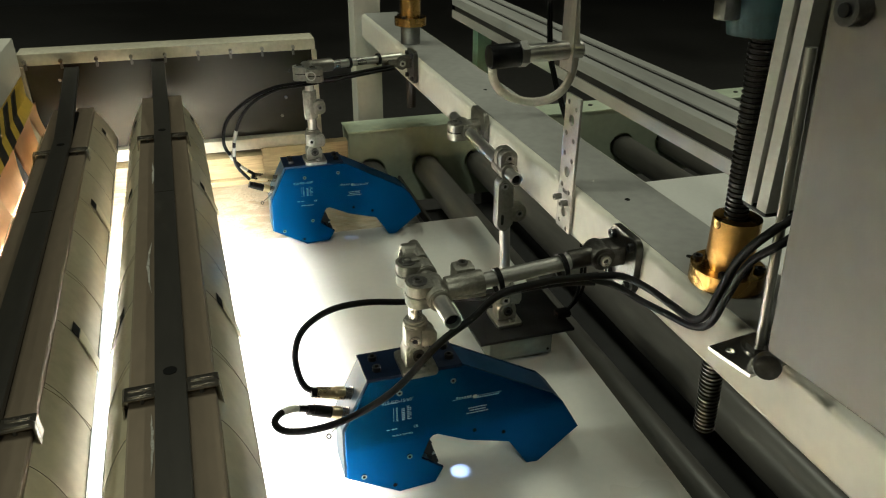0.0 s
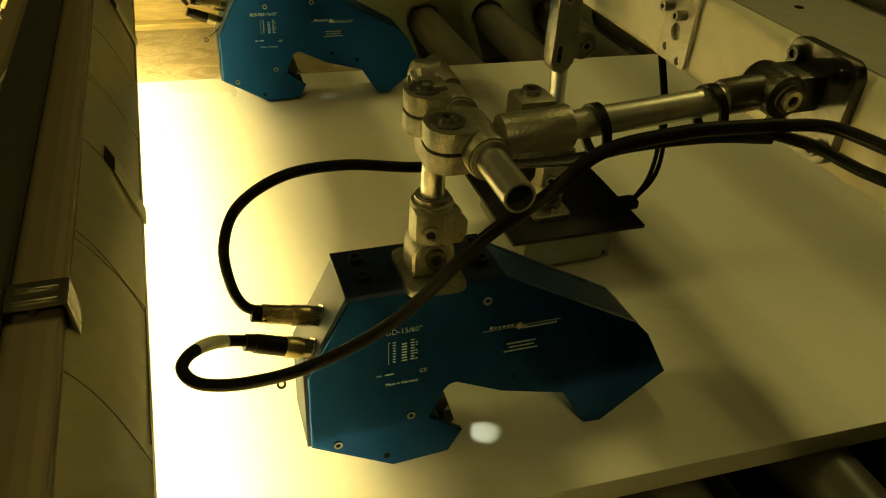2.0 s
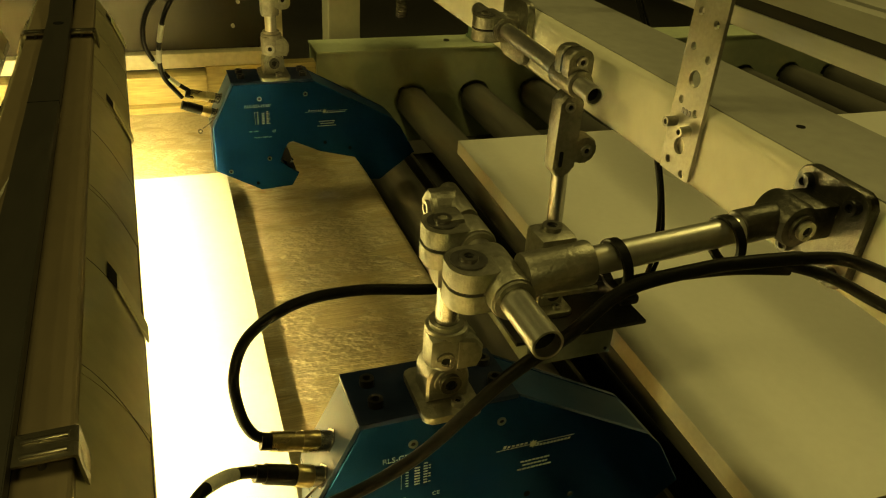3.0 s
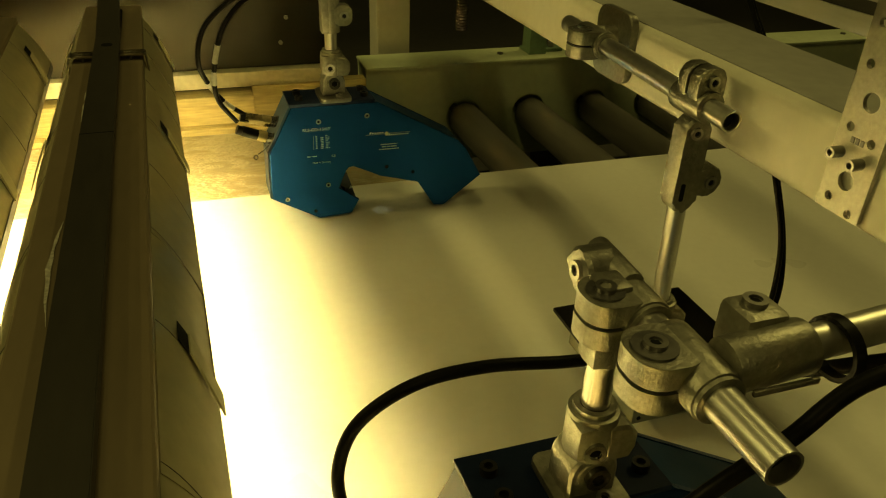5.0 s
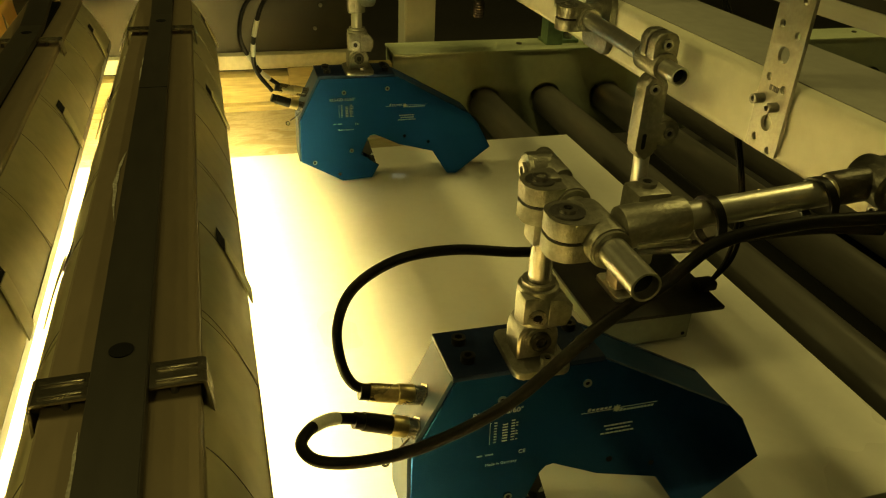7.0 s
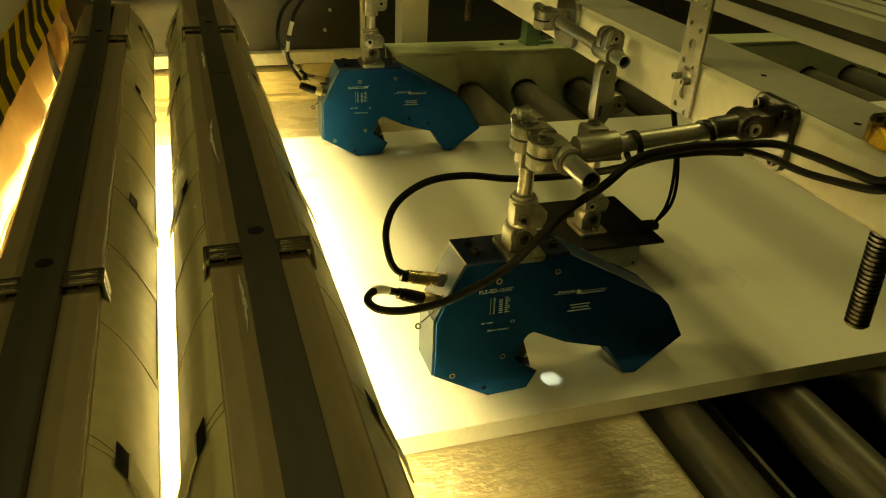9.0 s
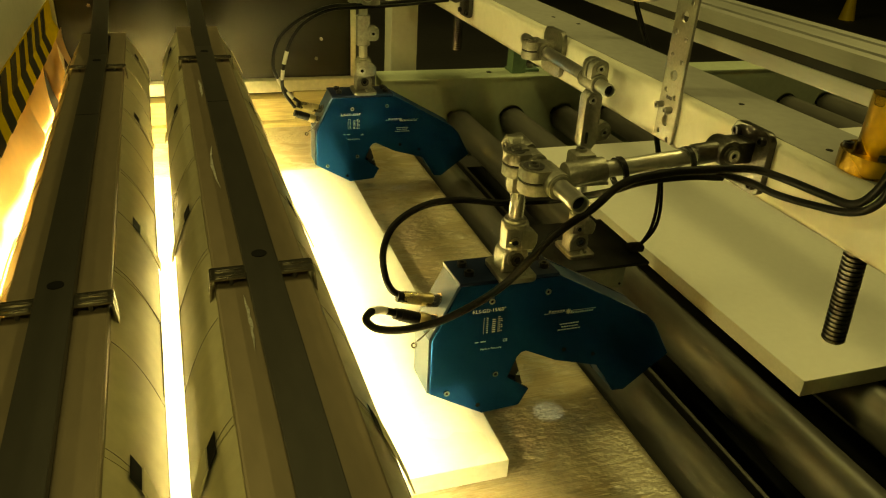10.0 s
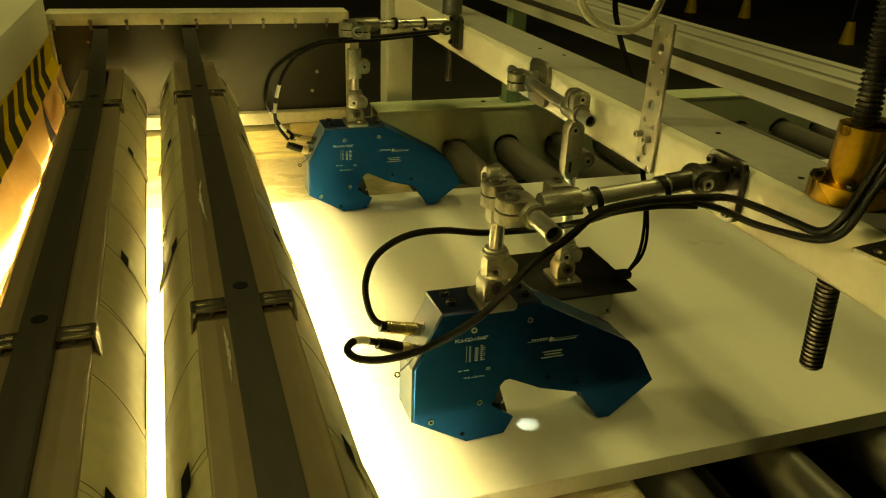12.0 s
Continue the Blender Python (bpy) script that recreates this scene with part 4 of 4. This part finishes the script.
def sensor_arm_near():
    t = thing("sensor_arm", "clamped steel tube arm that holds the sensor from the beam", "clamp arm", group="sensor arms")
    rx, ry = -0.0410, 0.006
    swivel_foot(t, rx, ry, 0.1312)
    part("rod", cyl((rx, ry, 0.165), (rx, ry, 0.226), 0.0060, 22), M_ROD, t, "upright steel rod")
    tx, tz = -0.0365, 0.2285
    part("stub_tube", hollow((tx, -0.081, tz), (tx, 0.030, tz), 0.0064, 0.0010, 26), M_ROD, t, "short open steel tube")
    part("tube_bore", cyl((tx, -0.076, tz), (tx, -0.030, tz), 0.0053, 20), M_HOLE, t)
    a = cross_clamp(t, (tx, 0.010, tz), 0.042)
    split_ear(t, a, (tx, 0.000, tz), 0.0215, 0.0215, 0.0185)
    part("rod_socket", cyl((rx, ry, 0.203), (rx, ry, 0.225), 0.0092, 22, bev=0.001), M_CAST, a)
    part("rod_cheek", box(rx - 0.0098, rx + 0.002, ry - 0.009, ry + 0.004, 0.204, 0.240, 0.002), M_CAST, a)
    part("rear_lug", prism(rounded(0.012, 0.031, tz - 0.004, tz + 0.0135, 0.008), tx - 0.0115, tx + 0.001, "x", bev=0.0016), M_CAST, a)
    part("rear_spine", cyl((tx + 0.001, 0.004, tz + 0.0070), (tx + 0.001, 0.031, tz + 0.0080), 0.0052, 16, bev=0.001), M_CAST, a)
    socket_bolt(t, (tx - 0.0115, 0.0215, tz + 0.005), (-1, 0, 0), 0.0040, 0.0018)
    b = cross_clamp(t, (tx, -0.036, tz), 0.030)
    split_ear(t, b, (tx, -0.033, tz), 0.0225, 0.0235, 0.0185)
    a0, a1 = Vector((-0.030, -0.043, 0.2335)), Vector((0.096, -0.0445, 0.2440))
    d = (a1 - a0).normalized()
    part("tee_sleeve", cyl(a0, a0 + d * 0.030, 0.0096, 24, bev=0.0012), M_CAST, b)
    part("tee_lug", box(-0.021, -0.004, -0.040, -0.024, 0.229, 0.2465, 0.003), M_CAST, b)
    part("tee_seam", box(-0.026, -0.001, -0.0545, -0.0530, 0.2290, 0.2312, 0.0004), M_CAST, b)
    socket_bolt(t, (-0.0125, -0.031, 0.2465), (0, 0, 1), 0.0042, 0.002)
    part("arm_tube", cyl(a0 + d * 0.020, a1, 0.0062, 22), M_ROD, t, "level steel arm tube")
    beam_flange(t, 0.0985, -0.0430, 0.2445, a0)
    for f in (0.33, 0.76):
        p = a0.lerp(a1, f) + Vector((0, -0.002, -0.003))
        part("cable_tie", hollow(p - d * 0.002, p + d * 0.002, 0.0115, 0.0018, 20), M_CABLE, t, "black cable tie")


sensor_arm_near()


def sensor_arm_far():
    t = thing("sensor_arm", "clamped steel tube arm that holds the far sensor from the beam", "clamp arm", group="sensor arms")
    rx, ry = -0.0465, 0.536
    swivel_foot(t, rx, ry, 0.1312)
    part("rod", cyl((rx, ry, 0.165), (rx, ry, 0.262), 0.0060, 20), M_ROD, t, "upright steel rod")
    k = part("upper_clamp", cyl((rx, ry, 0.196), (rx, ry, 0.236), 0.0094, 22, bev=0.001), M_CAST, t, "cast swivel clamp")
    part("upper_lug", prism(rounded(rx + 0.002, rx + 0.020, 0.203, 0.222, 0.006), ry - 0.009, ry + 0.004, bev=0.001), M_CAST, k)
    socket_bolt(t, (rx + 0.012, ry - 0.009, 0.2125), (0, -1, 0), 0.0042, 0.002)
    part("upper_cheek", box(rx - 0.0098, rx + 0.003, ry - 0.009, ry + 0.004, 0.196, 0.236, 0.002), M_CAST, k)
    a = cross_clamp(t, (rx, ry + 0.004, 0.263), 0.034)
    split_ear(t, a, (rx, ry - 0.006, 0.263), 0.0215, 0.0215, 0.0185)
    split_ear(t, a, (rx + 0.016, ry - 0.018, 0.262), 0.0215, 0.0215, 0.0180)
    part("stub_tube", hollow((rx, ry - 0.030, 0.263), (rx, ry + 0.034, 0.263), 0.0062, 0.001, 20), M_ROD, t)
    a0, a1 = Vector((rx + 0.004, ry + 0.020, 0.264)), Vector((0.104, 0.600, 0.2600))
    d = (a1 - a0).normalized()
    part("tee_sleeve", cyl(a0, a0 + d * 0.036, 0.0094, 22, bev=0.001), M_CAST, a)
    part("arm_tube", cyl(a0, a1, 0.0060, 20), M_ROD, t, "level steel arm tube")
    beam_flange(t, 0.1035, 0.600, 0.2600 - 0.008, a0)
    for f in (0.42, 0.74):
        p = a0.lerp(a1, f)
        part("cable_tie", hollow(p - d * 0.002, p + d * 0.002, 0.0085, 0.0018, 16), M_CABLE, t)


sensor_arm_far()


def sensor_arm_middle():
    t = thing("sensor_arm", "short clamped steel tube arm that holds the box sensor", "clamp arm", group="sensor arms")
    tx, tz = 0.1010, 0.2410
    part("stub_tube", hollow((tx, 0.131, tz - 0.001), (tx, 0.333, tz + 0.005), 0.0062, 0.0010, 24), M_ROD, t, "open steel tube along the beam")
    part("tube_bore", cyl((tx, 0.136, tz - 0.001), (tx, 0.180, tz), 0.0051, 18), M_HOLE, t)
    a = cross_clamp(t, (tx, 0.290, tz + 0.003), 0.034)
    split_ear(t, a, (tx, 0.286, tz + 0.003), 0.0225, 0.0225, 0.0190)
    part("flange", prism(rounded(0.272, 0.320, 0.214, 0.264, 0.008), 0.1185, 0.1245, "x", bev=0.0008), M_CAST, t, "cast flange on the beam")
    part("flange_stem", cyl((tx, 0.295, tz + 0.003), (0.1190, 0.295, tz + 0.003), 0.009, 20), M_CAST, a)
    b = part("swivel_clamp", cyl((tx, 0.150, tz), (tx, 0.180, tz), 0.0094, 22, bev=0.001), M_CAST, t, "cast swivel clamp")
    part("top_lug", prism(rounded(tx - 0.009, tx + 0.009, tz, tz + 0.022, 0.006), 0.153, 0.1625, bev=0.001), M_CAST, b)
    part("top_lug", prism(rounded(tx - 0.009, tx + 0.009, tz, tz + 0.022, 0.006), 0.1645, 0.173, bev=0.001), M_CAST, b)
    socket_bolt(t, (tx, 0.153, tz + 0.0145), (0, -1, 0), 0.0038, 0.002)
    rx, ry = 0.1040, 0.166
    part("link", prism(rounded(rx - 0.0125, rx + 0.0045, 0.172, 0.234, 0.0075), ry - 0.0115, ry + 0.002, bev=0.0018), M_CAST, t, "cast link plate")
    c = part("rod_clamp", cyl((rx, ry, 0.176), (rx, ry, 0.212), 0.0094, 22, bev=0.001), M_CAST, t, "cast split rod clamp")
    part("clamp_lug", prism(rounded(rx + 0.002, rx + 0.021, 0.181, 0.200, 0.007), ry - 0.010, ry + 0.004, bev=0.001), M_CAST, c)
    part("link_slot", prism(rounded(rx - 0.0085, rx - 0.0055, 0.180, 0.192, 0.0014), ry - 0.0119, ry - 0.011), M_HOLE, c)
    socket_bolt(t, (rx - 0.006, ry - 0.0115, 0.2245), (0, -1, 0), 0.0038, 0.002)
    socket_bolt(t, (rx + 0.013, ry - 0.010, 0.1905), (0, -1, 0), 0.0042, 0.002)
    part("rod", cyl((rx, ry, 0.185), (0.112, 0.172, 0.085), 0.0060, 20), M_ROD, t, "upright steel rod")
    swivel_foot(t, 0.1130, 0.173, 0.0475)


sensor_arm_middle()


def box_sensor():
    t = thing("box_sensor", "grey-green box sensor under a black cover plate", "sensor")
    part("cover_plate", box(0.069, 0.184, 0.131, 0.243, 0.0440, 0.0474, 0.0006), M_BLACKPLATE, t, "black cover plate")
    part("housing", box(0.083, 0.160, 0.138, 0.236, 0.0150, 0.0438, 0.001), M_GREENBOX, t, "grey-green housing")
    part("cable_gland", box(0.172, 0.190, 0.152, 0.165, 0.0476, 0.0560, 0.003), M_BLACKPLATE, t)
    for x, z in ((0.088, 0.020), (0.155, 0.020)):
        part("screw", cyl((x, 0.1382, z), (x, 0.1374, z), 0.0016, 10), M_HOLE, t)


box_sensor()


# ---- cables ----
def cable(pts, r, label, group="", sleeves=()):
    t = thing("cable", label, "cable", group=group)
    line = smooth_line(pts, 9)
    part("sheath", sweep(line, r, 12), M_CABLE, t)
    for f0, f1 in sleeves:
        a, b = int(f0 * len(line)), int(f1 * len(line)) + 1
        part("marker_sleeve", sweep(line[a:b], r * 1.12, 12), M_LABEL, t, "pale marker sleeve")
    return t


cable([(-0.1290, 0.0155, 0.1147), (-0.1365, 0.0175, 0.1190), (-0.1412, 0.022, 0.130), (-0.1420, 0.027, 0.150), (-0.1330, 0.029, 0.171), (-0.110, 0.029, 0.1855), (-0.080, 0.029, 0.188),
       (-0.045, 0.030, 0.182), (-0.020, 0.025, 0.183), (0.000, 0.006, 0.192), (0.015, -0.030, 0.212), (0.030, -0.048, 0.226), (0.060, -0.058, 0.232), (0.085, -0.066, 0.233)],
      0.0028, "black sensor cable looping up beside the rod", "sensor cables")
cable([(-0.1350, 0.0030, 0.1062), (-0.1445, 0.000, 0.1115), (-0.1540, -0.008, 0.1190), (-0.1635, -0.019, 0.1243), (-0.1675, -0.028, 0.1235), (-0.160, -0.036, 0.1205), (-0.139, -0.040, 0.120), (-0.110, -0.045, 0.129),
       (-0.074, -0.052, 0.154), (-0.041, -0.060, 0.196), (-0.015, -0.0615, 0.215), (0.007, -0.062, 0.233), (0.042, -0.064, 0.239), (0.061, -0.066, 0.240), (0.085, -0.070, 0.241)],
      0.0030, "thick black sensor cable sagging in front of the sensor", "sensor cables", sleeves=((0.10, 0.19),))
cable([(0.080, -0.068, 0.240), (0.100, -0.078, 0.2425), (0.109, -0.100, 0.2430), (0.111, -0.130, 0.2450), (0.111, -0.155, 0.2485), (0.111, -0.168, 0.262), (0.111, -0.176, 0.285), (0.112, -0.186, 0.312), (0.116, -0.205, 0.340), (0.150, -0.218, 0.37), (0.22, -0.215, 0.40)],
      0.0028, "black cable running along the beam and up behind the guard", "sensor cables")
cable([(0.080, -0.064, 0.236), (0.098, -0.076, 0.2330), (0.107, -0.098, 0.2310), (0.111, -0.125, 0.2350), (0.111, -0.155, 0.2430), (0.111, -0.172, 0.256), (0.111, -0.182, 0.282), (0.112, -0.194, 0.312), (0.118, -0.212, 0.335), (0.152, -0.219, 0.36), (0.22, -0.215, 0.385)],
      0.0026, "black cable running along the beam and up behind the guard", "sensor cables")
for dx, dy in ((0.0, 0.0), (0.005, 0.004)):
    cable([(0.187, 0.159, 0.053), (0.200 + dx, 0.163, 0.070), (0.206 + dx, 0.168, 0.095), (0.208 + dx, 0.178 + dy, 0.130), (0.210 + dx, 0.203 + dy, 0.170), (0.213 + dx, 0.225 + dy, 0.205),
           (0.215 + dx, 0.245 + dy, 0.240), (0.213 + dx, 0.268 + dy, 0.268), (0.208 + dx, 0.286 + dy, 0.300), (0.205 + dx, 0.30 + dy, 0.35), (0.20, 0.31, 0.55)],
          0.0019, "thin black cable rising from the box sensor behind the beam", "sensor cables")
cable([(-0.135, 0.540, 0.1180), (-0.152, 0.530, 0.135), (-0.166, 0.515, 0.160), (-0.172, 0.50, 0.185), (-0.163, 0.495, 0.216), (-0.134, 0.495, 0.240), (-0.097, 0.505, 0.252), (-0.06, 0.52, 0.252), (0.0, 0.55, 0.250), (0.09, 0.59, 0.250)],
      0.0023, "black sensor cable with pale marker sleeves", "sensor cables", sleeves=((0.07, 0.13), (0.17, 0.23)))
cable([(-0.143, 0.529, 0.1150), (-0.158, 0.52, 0.140), (-0.160, 0.508, 0.165), (-0.156, 0.50, 0.190), (-0.147, 0.497, 0.215), (-0.128, 0.497, 0.236), (-0.095, 0.507, 0.248), (-0.06, 0.52, 0.248), (0.0, 0.548, 0.246), (0.09, 0.588, 0.246)],
      0.0023, "black sensor cable with pale marker sleeves", "sensor cables", sleeves=((0.2, 0.26), (0.30, 0.37)))


# ---- panels on the conveyor ----
LENGTH, WIDTH, SPEED = 2.11, 0.656, 0.70


def panel():
    """A laminated board: core, glossy face above and below, and an edge band on each side."""
    t = thing("panel", "white laminated board travelling flat on the conveyor", "board", group="boards on the conveyor")
    a, b = LENGTH / 2, WIDTH / 2
    part("core", box(-a + 0.001, a - 0.001, -b + 0.001, b - 0.001, -0.0175, -0.0008), M_EDGE, t, smooth=False)
    part("face", box(-a, a, -b, b, -0.0008, 0.0, 0.0003), M_PANEL, t, "smooth white face", smooth=False)
    part("face", box(-a, a, -b, b, -0.0183, -0.0175), M_PANEL, t, smooth=False)
    for x in (-a, a - 0.001):
        part("edge_band", box(x, x + 0.001, -b, b, -0.0175, -0.0008), M_EDGE, t, "white edge band", smooth=False)
    for y in (-b, b - 0.001):
        part("edge_band", box(-a + 0.001, a - 0.001, y, y + 0.001, -0.0175, -0.0008), M_EDGE, t, "white edge band", smooth=False)
    return t


def motions():
    # front edge at 0 s, middle across, turn
    for lead, y, turn in ((2.620, 0.256, -1.0), (0.207, 0.256, -1.9), (-2.206, 0.267, -0.6), (-4.634, 0.292, 0.3), (-7.060, 0.257, 0.2)):
        ob = panel()
        rows = []
        for t in (0, 3, 6, 9, 12):
            rows.append((t, pose(lead + SPEED * t - LENGTH / 2, y, 0, 0, 0, turn)))
        walk(ob, rows)


motions()
